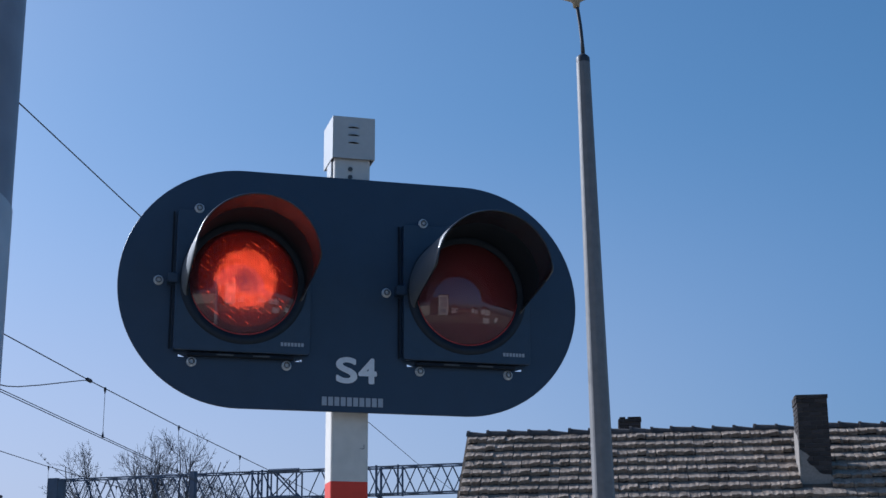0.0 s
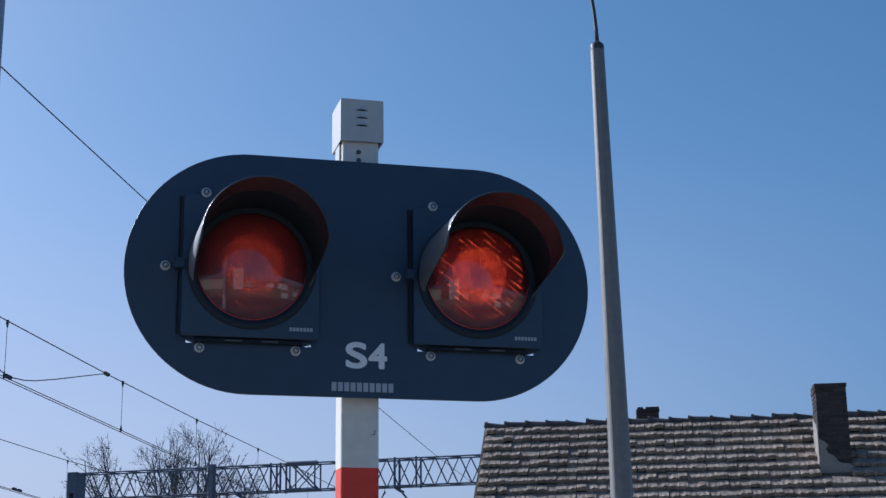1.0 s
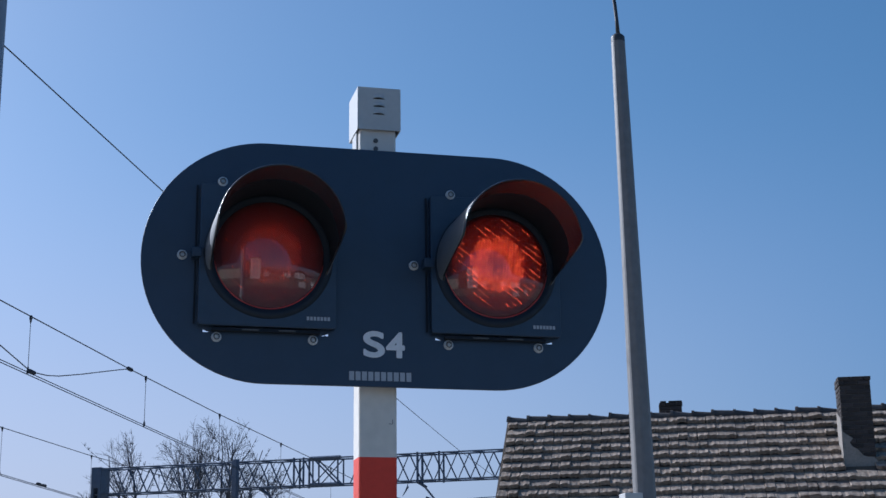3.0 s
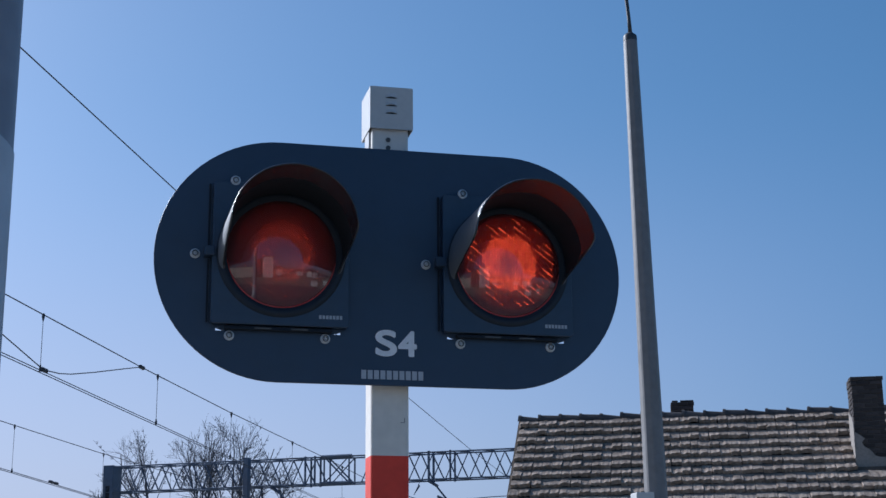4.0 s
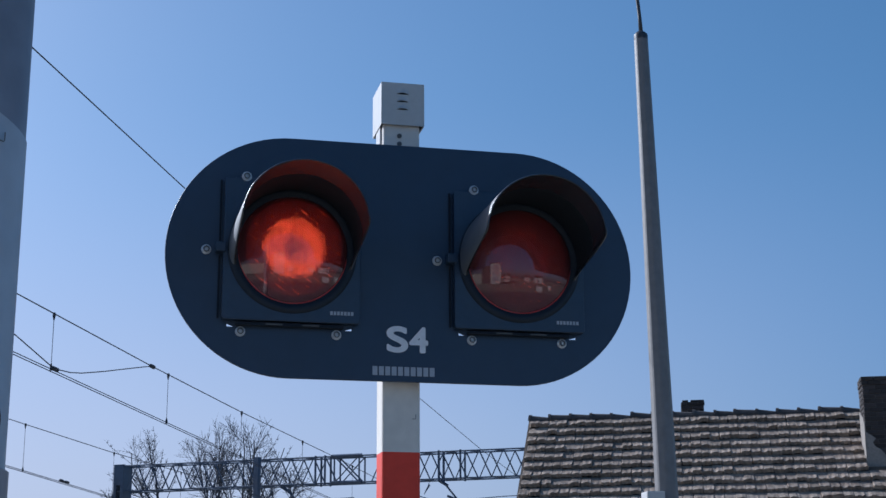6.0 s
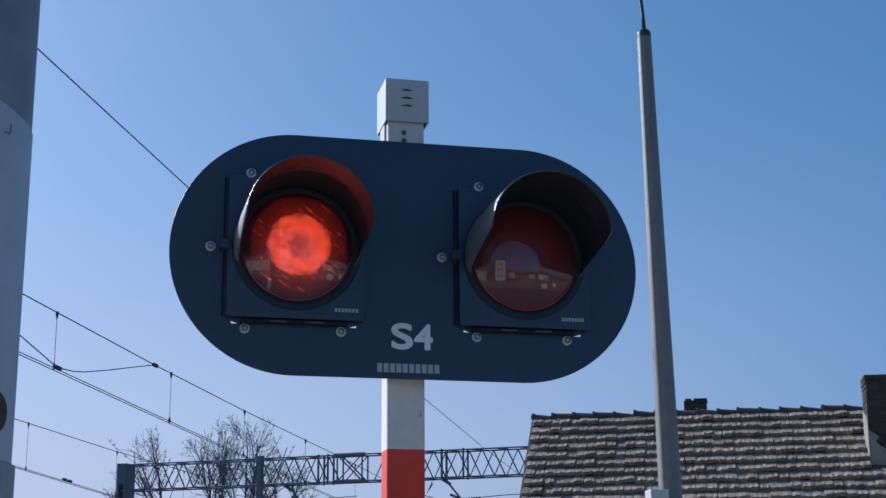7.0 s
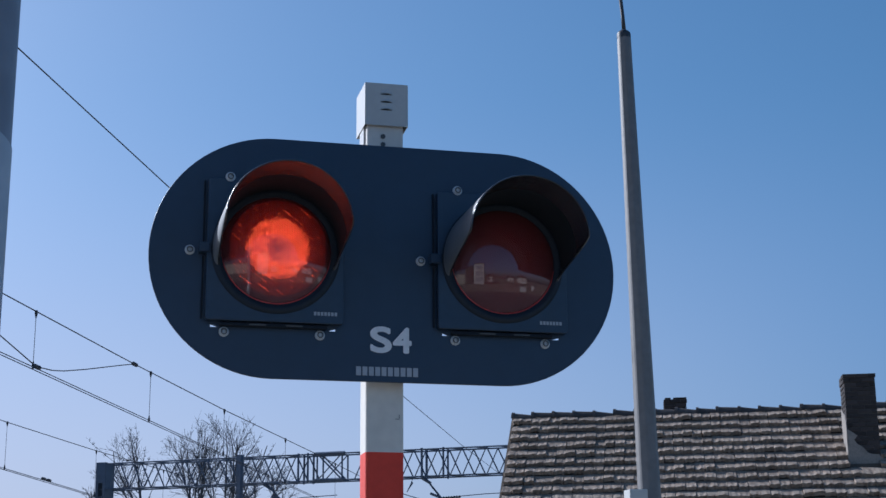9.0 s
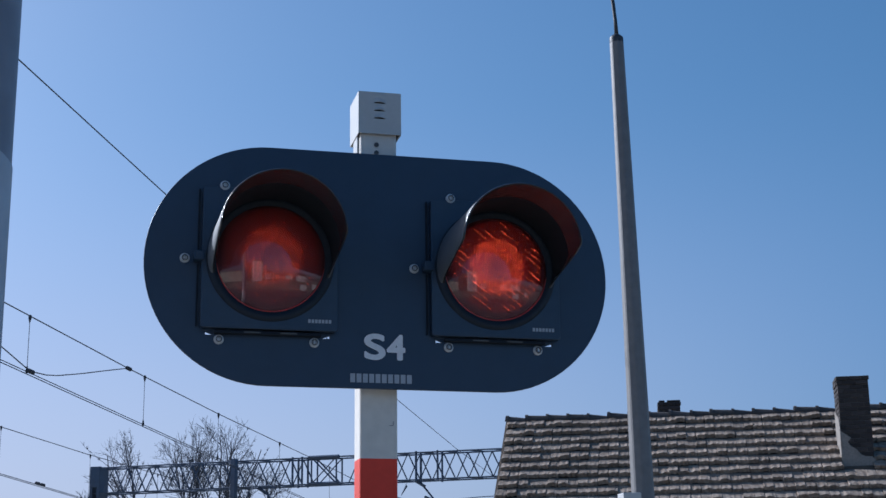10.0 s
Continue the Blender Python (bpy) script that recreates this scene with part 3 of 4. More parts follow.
bm = tube_bm([(0.0, 0, 0), (0.004, 0, 0), (0.0045, 0, 0.001), (0.0045, 0, 0.006)], 0.0004, 5)
ob = part("clip", bm, M_GALV, pipe, "thin wire clip")
ob.matrix_local = Matrix.Translation((0.0345, -0.0362, 1.938)) @ pose(0, 0, 0, 0, 0, 46)
pipe.location = (NX, NY, 0)

# ---------------------------------------------------------------- street lamp
LX, LY = 2.985, 6.40
lamp_post = tagged(new("street_lamp"), "tapered grey steel street lamp with a thin dark top arm", "street lamp")


def oct_bm(z0, z1, r0, r1, turn=0.0, bm=None):
    bm = bm or bmesh.new()
    pts = []
    for z, r in ((z0, r0), (z1, r1)):
        ring = []
        for k in range(8):
            for off in (-6, 6):
                a = radians(k * 45 + 22.5 + turn + off)
                ring.append(bm.verts.new((r * math.cos(a), r * math.sin(a), z)))
        pts.append(ring)
    n = 16
    for k in range(n):
        bm.faces.new((pts[0][k], pts[0][(k + 1) % n], pts[1][(k + 1) % n], pts[1][k]))
    bm.faces.new(pts[0][::-1])
    bm.faces.new(pts[1])
    return bm


part("shaft", oct_bm(0.0, 5.648, 0.0935, 0.0465, 6), M_GALV, lamp_post, "eight-sided tapered shaft")
part("cap", lathe_bm([(0.0470, 5.618), (0.0472, 5.6485), (0.0460, 5.656), (0.036, 5.668), (0.018, 5.682), (0.0, 5.684)], "z", 20), M_CAP, lamp_post,
     "black cap", smooth=True)
part("arm", tube_bm([(0.004, 0, 5.66), (0.0, 0, 5.78), (-0.008, 0, 5.90), (-0.022, 0, 6.02), (-0.030, 0, 6.08)],
                    [0.015, 0.0125, 0.0125, 0.0125, 0.013], 12), M_CAP, lamp_post, "thin black arm", smooth=True)
part("lantern", lathe_bm([(0.0, 6.028), (0.022, 6.028), (0.026, 6.062), (0.045, 6.080), (0.085, 6.104), (0.150, 6.140), (0.165, 6.18),
                          (0.15, 6.24), (0.08, 6.30), (0.0, 6.31)], "z", 32), M_IVORY, lamp_post, "ivory lamp head", smooth=True,
     at=(-0.030, 0, 0))
part("junction_box", box_bm(-0.190, -0.072, -0.16, -0.05, 2.28, 2.568, 0.006), M_BOX, lamp_post, "small grey cable box")
part("foot", oct_bm(0.0, 0.35, 0.14, 0.125, 6), M_GALV, lamp_post)
lamp_post.matrix_local = pose(LX, LY, 0, 0, -0.83, 0)

# ---------------------------------------------------------------- overhead wires
def cable(name, pts, r, label, sides=6, sag=0.0):
    full = []
    for a, b in zip(pts, pts[1:]):
        a, b = Vector(a), Vector(b)
        n = 16 if sag else 4
        for k in range(n):
            p = a.lerp(b, k / n)
            p.z -= sag * 4 * (k / n) * (1 - k / n)
            full.append(p)
    full.append(Vector(pts[-1]))
    return tagged(part(name, tube_bm(full, r, sides), M_WIRE, smooth=True), label, "wire")


def along(p, q, y, z):
    """The point at y on the level line through p and q."""
    t = (y - p[1]) / (q[1] - p[1])
    return (p[0] + t * (q[0] - p[0]), y, z)


A0, A1 = (-1.67, 17.65), (5.02, 34.04)                   # plan of the near track's wires
C0, C1 = (-2.37, 29.97), (0.424, 36.44)                  # plan of the far track's wires


def low_a(y):
    return 5.42 - 0.0158 * (min(max(y, 10), 36) - 17.65)


def low_c(y):
    return 5.34 - 0.0265 * (min(max(y, 20), 38) - 29.97)


cable("messenger_wire", [along(A0, A1, y, z) for y, z in ((-25, 6.9), (10, 6.32), (17.65, 6.198), (22.4, 6.145), (27.1, 6.14), (34, 6.2), (95, 6.3))],
      0.0085, "dark messenger wire over the track")
for drop in (0.0, 0.034):
    cable("contact_wire", [along(A0, A1, y, low_a(y) - drop) for y in (-25, 10, 17.6, 27, 36, 95)], 0.0066, "dark contact wire over the track")
cable("messenger_wire", [along(C0, C1, y, z) for y, z in ((-25, 6.9), (20, 6.45), (30, 6.3), (35, 6.275), (40, 6.32), (110, 6.4))], 0.0090,
      "dark messenger wire over the far track")
for drop in (0.0, 0.03):
    cable("contact_wire", [along(C0, C1, y, low_c(y) - drop) for y in (-25, 20, 30, 38, 110)], 0.0080, "dark contact wire over the far track")
cable("feeder_cable", [(-7.9, -1.5, 8.45), (-1.42, 13.43, 7.98), (0.44, 17.7, 7.82), (3.5, 24.7, 7.60), (7.06, 32.88, 7.42), (10.43, 40.62, 7.32),
                       (22.3, 68, 7.4)], 0.0080, "thick black feeder cable", 8)


def dropper(pa, pb):
    """A thin upright wire with a clamp at each end."""
    th = tagged(new("dropper"), "thin dropper wire with end clamps", "wire", "droppers")
    part("strand", tube_bm([pa, pb], 0.0045, 5), M_WIRE, th)
    d = (Vector(pb) - Vector(pa)).normalized()
    part("clamp", tube_bm([Vector(pa) + d * 0.09, Vector(pa) + d * 0.02, Vector(pa) - d * 0.02], [0.008, 0.026, 0.022], 6), M_WIRE, th)
    part("clamp", tube_bm([Vector(pb) - d * 0.08, Vector(pb) - d * 0.02, Vector(pb) + d * 0.02], [0.008, 0.022, 0.022], 6), M_WIRE, th)


for y, z in ((18.75, 6.18), (23.15, 6.145), (27.13, 6.14), (31.55, 6.18), (36.3, 6.205)):
    dropper(along(A0, A1, y, z), along(A0, A1, y, low_a(y)))
for y, z in ((30.72, 6.295), (35.18, 6.276), (39.5, 6.31)):
    dropper(along(C0, C1, y, z), along(C0, C1, y, low_c(y)))
# jumper between contact and messenger wire
j1, j2 = along(A0, A1, 18.85, 5.425), along(A0, A1, 22.4, 6.145)
cable("jumper_wire", [along(A0, A1, 13.0, 6.28), along(A0, A1, 15.5, 6.03), along(A0, A1, 17.62, 5.655), j1], 0.0085,
      "dark jumper wire running down to the contact wire")
cable("jumper_wire", [j1] + [along(A0, A1, y, z) for y, z in ((19.37, 5.470), (19.75, 5.533), (20.53, 5.706), (21.39, 5.911), (22.0, 6.055))] + [j2],
      0.0085, "slack dark jumper wire between two wires")
for p in (j1, j2, along(C0, C1, 32.5, low_c(32.5) + 0.03), along(C0, C1, 32.75, low_c(32.75) + 0.03)):
    d = Vector((0.36, 0.93, 0))
    tagged(part("wire_clamp", tube_bm([Vector(p) - d * 0.12, Vector(p) - d * 0.05, Vector(p) + d * 0.10, Vector(p) + d * 0.14],
                                      [0.012, 0.035, 0.035, 0.012], 8), M_WIRE), "small dark wire clamp", "clamp")

# ---------------------------------------------------------------- gantry
G0, GD, GN = Vector((0.253, 52.829, 0)), Vector((0.8665, -0.4992, 0)), Vector((0.4992, 0.8665, 0))
gantry = tagged(new("catenary_gantry"), "blue-grey steel lattice gantry spanning the tracks", "gantry")


def gp(u, v, z):
    return G0 + GD * u + GN * v + Vector((0, 0, z))


def bar_bm(a, b, r, bm=None):
    return tube_bm([a, b], r * 1.25, 4, bm)


G_TOP, G_BOT, G_LEN, G_W = 7.97, 7.07, 30.0, 0.55
for v in (0.0, G_W):
    part("chord", bar_bm(gp(0, v, G_TOP), gp(G_LEN, v, G_TOP), 0.023), M_TRUSS, gantry)
    part("chord", bar_bm(gp(0, v, G_BOT), gp(G_LEN, v, G_BOT), 0.023), M_TRUSS, gantry)
u, k = 0.35, 0
while u < G_LEN - 0.8:
    for v in (() if 7.6 < u < 9.2 else (0.0, G_W)):
        o = 0.25 if v else 0.0
        part("diagonal", bar_bm(gp(u + o, v, G_BOT), gp(u + o + 0.42, v, G_TOP), 0.020), M_TRUSS, gantry)
        part("diagonal", bar_bm(gp(u + o + 0.42, v, G_TOP), gp(u + o + 0.84, v, G_BOT), 0.020), M_TRUSS, gantry)
    part("tie", bar_bm(gp(u, 0, G_TOP), gp(u + 0.42, G_W, G_TOP), 0.018), M_TRUSS, gantry)
    part("tie", bar_bm(gp(u, 0, G_BOT), gp(u + 0.42, G_W, G_BOT), 0.018), M_TRUSS, gantry)
    u += 0.84
for u, r in ((7.55, 0.030), (7.90, 0.030), (11.97, 0.034), (12.72, 0.028), (16.6, 0.030), (16.95, 0.030)):
    for v in (0.0, G_W):
        part("upright", bar_bm(gp(u, v, G_BOT - 0.05), gp(u, v, G_TOP + (0.12 if r > 0.04 else 0.05)), r), M_TRUSS, gantry)
for u0, u1 in ((8.25, 9.15),):                            # bolted splice
    for z in (G_TOP, G_BOT):
        part("splice_plate", tube_bm([gp(u0 - 0.1, -0.03, z), gp(u1 + 0.1, -0.03, z)], 0.070, 4), M_TRUSS, gantry)
    for v in (-0.02, G_W):
        part("brace", bar_bm(gp(u0, v, G_BOT), gp(u1, v, G_TOP), 0.022), M_TRUSS, gantry)
        part("brace", bar_bm(gp(u1, v, G_BOT), gp(u0, v, G_TOP), 0.022), M_TRUSS, gantry)
        for u in (u0, u1):
            part("upright", bar_bm(gp(u, v, G_BOT), gp(u, v, G_TOP), 0.024), M_TRUSS, gantry)


def column(u, wd, z1):
    bm = bmesh.new()
    for a, b in ((-wd, -wd * 0.45), (wd * 0.45, wd)):
        vs = []
        for z in (0.0, z1):
            vs.append([bm.verts.new(gp(u + x, v, z)) for x, v in ((a, -0.05), (b, -0.05), (b, G_W + 0.05), (a, G_W + 0.05))])
        for k in range(4):
            bm.faces.new((vs[0][k], vs[0][(k + 1) % 4], vs[1][(k + 1) % 4], vs[1][k]))
        bm.faces.new(vs[1])
    for z in (z1 - 0.28, z1 - 1.3, z1 - 2.3, z1 - 3.3, z1 - 4.3):
        vs = [bm.verts.new(gp(u + x, -0.055, zz)) for x, zz in ((-wd, z - 0.45 if z > z1 - 0.3 else z - 0.1), (wd, z - 0.45 if z > z1 - 0.3 else z - 0.1),
                                                               (wd, z + 0.28 if z > z1 - 0.3 else z + 0.1), (-wd, z + 0.28 if z > z1 - 0.3 else z + 0.1))]
        f = bm.faces.new(vs)
        r = bmesh.ops.extrude_face_region(bm, geom=[f])
        for q in r["geom"]:
            if isinstance(q, bmesh.types.BMVert):
                q.co += GN * 0.03
    bmesh.ops.recalc_face_normals(bm, faces=bm.faces)
    part("column", bm, M_TRUSS, gantry, "heavy steel column")


column(0.05, 0.19, 8.02)
column(G_LEN, 0.26, 8.02)
mast = tagged(new("catenary_mast"), "dark steel mast behind the gantry beam", "mast")
part("shaft", tube_bm([gp(5.5, -0.25, 0), gp(5.5, -0.25, 8.03)], 0.125, 4), M_TRUSS, mast)


# hangers and cantilever tubes under the beam
def hanger(u, z_low, reach):
    """A drop tube under the beam with a clevis, a ribbed insulator and a long thin steady arm."""
    th = tagged(new("wire_bracket"), "dark tubular wire bracket with ribbed insulators", "bracket", "wire brackets")
    part("drop_tube", bar_bm(gp(u, 0.2, G_BOT), gp(u + 0.62, 0.2, z_low - 0.12), 0.026), M_TRUSS, th)
    part("socket", bar_bm(gp(u - 0.10, 0.2, G_BOT - 0.02), gp(u + 0.22, 0.2, G_BOT - 0.22), 0.042), M_TRUSS, th)
    part("arm", tube_bm([gp(u + 0.75, 0.2, z_low - 0.05), gp(u + reach * 0.5, 0.2, z_low + 0.02), gp(u + reach, 0.2, z_low + 0.06)], 0.014, 6),
         M_TRUSS, th)
    prof = []
    for k in range(7):
        prof += [(0.030, k * 0.09), (0.055, k * 0.09 + 0.04), (0.030, k * 0.09 + 0.08)]
    bm = lathe_bm([(0, 0)] + prof + [(0, 0.64)], "z", 12)
    ob = part("insulator", bm, M_PORC, th)
    ob.matrix_local = Matrix.Translation(gp(u + 0.62, 0.2, z_low - 0.07)) @ Matrix.Rotation(radians(-30), 4, "Z") @ pose(0, 0, 0, 0, 88, 0)
    part("clevis", bar_bm(gp(u + 0.20, 0.2, z_low + 0.10), gp(u + 0.80, 0.2, z_low - 0.16), 0.036), M_TRUSS, th)
    part("stay", bar_bm(gp(u - 0.95, 0.2, z_low + 0.18), gp(u + 0.30, 0.2, z_low - 0.22), 0.012), M_TRUSS, th)
    part("link", tube_bm([gp(u - 0.38, 0.2, G_BOT), gp(u - 0.45, 0.2, G_BOT - 0.12), gp(u - 0.43, 0.2, G_BOT - 0.17), gp(u - 0.62, 0.2, G_BOT - 0.48)],
                         [0.012, 0.012, 0.04, 0.010], 6), M_TRUSS, th)


hanger(12.0, 6.42, 4.2)
hanger(6.3, 6.52, 2.6)
hanger(17.2, 6.45, 2.0)


# ---------------------------------------------------------------- bare trees
def bare_tree(base, height, rx, rz, limbs_n, lean, seed):
    """A leaning trunk that forks into limbs, which fork three times more into fine, upward-curving shoots."""
    rng = random.Random(seed)
    wood, twigs = bmesh.new(), bmesh.new()
    mid = Vector((lean, 0, height - rz))

    def spread(d, angle):
        side = d.cross(Vector((rng.gauss(0, 1), rng.gauss(0, 1), rng.gauss(0, 1)))).normalized()
        return (d * math.cos(angle) + side * math.sin(angle)).normalized()

    def outside(p):
        q = p - mid
        return (q.x * q.x + q.y * q.y) / (rx * rx) + q.z * q.z / (rz * rz)

    def grow(p, d, length, r, level):
        n = max(3, min(7, int(length / 0.16)))
        pts, rad = [p], [r]
        for k in range(n):
            d = (d + Vector((rng.gauss(0, 0.11), rng.gauss(0, 0.11), rng.gauss(0, 0.07) + 0.06))).normalized()
            p = p + d * (length / n)
            pts.append(p)
            rad.append(r * (1 - 0.62 * (k + 1) / n))
            if level > 1 and outside(p) > 1.0 + 0.25 * rng.random():
                rad[-1] = 0.004
                break
        tube_bm(pts, rad, 6 if r > 0.03 else 3, wood if r > 0.03 else twigs, caps=False)
        if level == 3:
            return
        kids = (6, 5, 4)[level] + rng.randrange(2)
        for c in range(kids):
            f = 0.22 + 0.78 * (c + rng.random()) / kids
            k = min(int(f * (len(pts) - 1)), len(pts) - 1)
            way = (pts[min(k + 1, len(pts) - 1)] - pts[max(k - 1, 0)]).normalized()
            grow(pts[k], spread(way, radians(rng.uniform(26, 55))), length * rng.uniform(0.40, 0.62) * (1.15 - 0.35 * f),
                 max(rad[k] * 0.60, 0.0075), level + 1)

    fork = Vector((lean * 0.45, 0, height - 1.95 * rz))
    line = [Vector((0, 0, -0.1)).lerp(fork, k / 6) + Vector((rng.gauss(0, 0.05) * (0 < k < 6), 0, 0)) for k in range(7)]
    tube_bm(line, [0.15 - 0.012 * k for k in range(7)], 8, wood)
    for k in range(limbs_n):
        aim = mid + Vector((rng.uniform(-0.9, 0.9) * rx, rng.uniform(-0.9, 0.9) * rx, rng.uniform(0.1, 0.85) * rz))
        start = line[-1] - Vector((0, 0, 0.10 * k))
        grow(start, (aim - start).normalized(), (aim - start).length * rng.uniform(0.8, 1.0), 0.052, 0)
    th = tagged(new("tree"), "bare leafless tree with a rounded crown of fine twigs", "tree", "bare trees")
    part("trunk", wood, M_BARK, th, smooth=True)
    part("crown", twigs, M_BARK, th, "leafless twigs")
    th.location = base


def on_ray(dx, dy, k):
    return (-0.558 + dx * k, -2.623 + dy * k, 0)


for dx, dy, k, height, rx, rz, limbs_n, lean, seed in (
        (0.0760, 0.987, 66, 11.60, 1.50, 2.5, 6, -0.25, 6), (0.0990, 0.986, 67, 11.60, 1.55, 2.6, 6, -0.50, 27),
        (0.0560, 0.990, 70, 11.45, 1.15, 2.3, 4, -2.10, 7), (0.1120, 0.984, 69, 11.15, 1.35, 2.2, 3, 0.15, 39),
        (0.0130, 0.993, 74, 10.2, 1.1, 1.9, 2, -0.15, 34), (0.1290, 0.980, 78, 11.5, 1.4, 1.9, 2, 0.1, 31)):
    bare_tree(on_ray(dx, dy, k), height, rx, rz, limbs_n, lean, seed)

# ---------------------------------------------------------------- house with a tiled roof
RA = Vector((8.656, 29.0, 6.473))                         # ridge end over the gable
RD, RN = Vector((0.9267, -0.3758, 0)), Vector((-0.3758, -0.9267, 0))
PITCH = radians(35.3)
RL, SL = 13.0, 6.0                                        # ridge length, slope length
house = tagged(new("house"), "old house with a weathered clay-tile roof and brick chimneys", "house")
SD = (RN * math.cos(PITCH) - Vector((0, 0, math.sin(PITCH)))).normalized()     # down the near slope
SU = RD.cross(SD).normalized()
if SU.z < 0:
    SU = -SU
SB = (-RN * math.cos(PITCH) - Vector((0, 0, math.sin(PITCH)))).normalized()    # down the far slope


def rp(u, s, h=0.0):
    return RA + RD * u + SD * s + SU * h


def slab(corners, thick, normal):
    bm = bmesh.new()
    a = [bm.verts.new(c) for c in corners]
    b = [bm.verts.new(c - normal * thick) for c in corners]
    bm.faces.new(a)
    bm.faces.new(b[::-1])
    for k in range(4):
        bm.faces.new((a[k], b[k], b[(k + 1) % 4], a[(k + 1) % 4]))
    bmesh.ops.recalc_face_normals(bm, faces=bm.faces)
    return bm


roof = part("roof", slab([rp(0.03, 0, -0.06), rp(RL, 0, -0.06), rp(RL, SL, -0.06), rp(0.03, SL, -0.06)], 0.10, SU), M_UNDER, house,
            "weathered grey-brown clay-tile roof")
BU = RD.cross(SB).normalized()
BU = BU if BU.z > 0 else -BU
part("roof_back", slab([RA + RD * 0.03 - BU * 0.03, RA + RD * RL - BU * 0.03, RA + RD * RL + SB * SL - BU * 0.03, RA + RD * 0.03 + SB * SL - BU * 0.03],
                       0.14, BU), M_TILE_REST, house)
part("bargeboard", slab([rp(-0.035, -0.02, -0.015), rp(0.02, -0.02, -0.015), rp(0.02, SL, -0.015), rp(-0.035, SL, -0.015)], 0.17, SU), M_UNDER, house,
     "dark wooden bargeboard")
eave = RA + SD * (SL - 0.35)
bm = bmesh.new()
hw = (SL - 0.35) * math.cos(PITCH)
foot = []
for z in (0.0, eave.z - 0.15):
    foot.append([bm.verts.new(Vector((RA.x, RA.y, z)) + RD * u + RN * n) for u, n in ((0.25, hw), (RL - 0.25, hw), (RL - 0.25, -hw), (0.25, -hw))])
for k in range(4):
    bm.faces.new((foot[0][k], foot[0][(k + 1) % 4], foot[1][(k + 1) % 4], foot[1][k]))
for u, i, j in ((0.25, 0, 3), (RL - 0.25, 1, 2)):
    top = bm.verts.new(RA + RD * u - Vector((0, 0, 0.30)))
    bm.faces.new((foot[1][i], foot[1][j], top))
bmesh.ops.recalc_face_normals(bm, faces=bm.faces)
part("wall", bm, M_WALL, house, "cream rendered walls")

# brick chimneys
BRICK_MESHES = {}


def brick(parent, origin, ux, uy, l, wd, h, bev=0.006):
    """One brick on shared mesh data; ux along its length, uy across."""
    key = (round(l, 3), round(wd, 3), round(h, 3))
    if key not in BRICK_MESHES:
        b = box_bm(0, l, 0, wd, 0, h, bev, seg=1)
        me = bpy.data.meshes.new("brick")
        b.to_mesh(me)
        b.free()
        me.materials.append(M_BRICK)
        BRICK_MESHES[key] = me
    ob = new("brick", BRICK_MESHES[key])
    ob.parent = parent
    m = Matrix([[ux.x, uy.x, 0, origin.x], [ux.y, uy.y, 0, origin.y], [0, 0, 1, origin.z], [0, 0, 0, 1]])
    ob.matrix_local = m
    return ob


def chimney(u0, u1, s0, s1, z0, z1, courses, name, label):
    """A stack between u0..u1 along the ridge and s0..s1 (level, towards the near side)."""
    base = Vector((RA.x, RA.y, 0))
    c = lambda u, s, z: base + RD * u + RN * s + Vector((0, 0, z))
    bm = bmesh.new()
    g = 0.012
    lo = [bm.verts.new(c(u, s, z0)) for u, s in ((u0 + g, s0 + g), (u1 - g, s0 + g), (u1 - g, s1 - g), (u0 + g, s1 - g))]
    hi = [bm.verts.new(c(u, s, z1 - 0.01)) for u, s in ((u0 + g, s0 + g), (u1 - g, s0 + g), (u1 - g, s1 - g), (u0 + g, s1 - g))]
    for k in range(4):
        bm.faces.new((lo[k], lo[(k + 1) % 4], hi[(k + 1) % 4], hi[k]))
    bm.faces.new(hi)
    bmesh.ops.recalc_face_normals(bm, faces=bm.faces)
    ch = part(name, bm, M_MORTAR, house, label)
    rnd = random.Random(int(u0 * 10))
    ht = (z1 - z0) / courses
    for k in range(courses):
        out = 0.016 if k >= courses - 2 else 0.0
        z = z0 + k * ht
        # near face
        x = u0 - out
        first = 0.125 if k % 2 else 0.25
        while x < u1 + out - 0.03:
            l = min(first, u1 + out - x) - 0.012
            brick(ch, c(x, s1 - 0.10 + out + rnd.uniform(-0.006, 0.006), z), RD, RN, l, 0.105, ht - 0.014)
            x += first
            first = 0.25
        # gable-side face
        y = s0
        first = 0.25 if k % 2 else 0.125
        while y < s1 - 0.12:
            l = min(first, s1 - 0.108 - y) - 0.012
            if l > 0.03:
                brick(ch, c(u0 + 0.10 - out + rnd.uniform(-0.006, 0.006), y, z), RN, -RD, l, 0.105, ht - 0.014)
            y += first
            first = 0.25
    return ch, c


big, cc = chimney(6.83, 7.45, 1.25, 1.92, 4.95, 6.83, 21, "chimney", "sooty dark brick chimney with patches of render")
# render left on the lower part of the stack
outl = [(6.825, 5.0), (7.46, 5.0), (7.46, 5.13), (7.40, 5.20), (7.28, 5.21), (7.19, 5.24), (7.11, 5.35), (7.00, 5.42), (6.95, 5.50), (7.02, 5.58),
        (6.88, 5.68), (6.825, 5.72)]
bm = bmesh.new()
f = bm.faces.new([bm.verts.new(cc(u, 1.945, z)) for u, z in outl])
r = bmesh.ops.extrude_face_region(bm, geom=[f])
for q in r["geom"]:
    if isinstance(q, bmesh.types.BMVert):
        q.co -= RN * 0.03
bmesh.ops.recalc_face_normals(bm, faces=bm.faces)
part("render_patch", bm, M_PLASTER, big, "flaking pale render")
bm = bmesh.new()
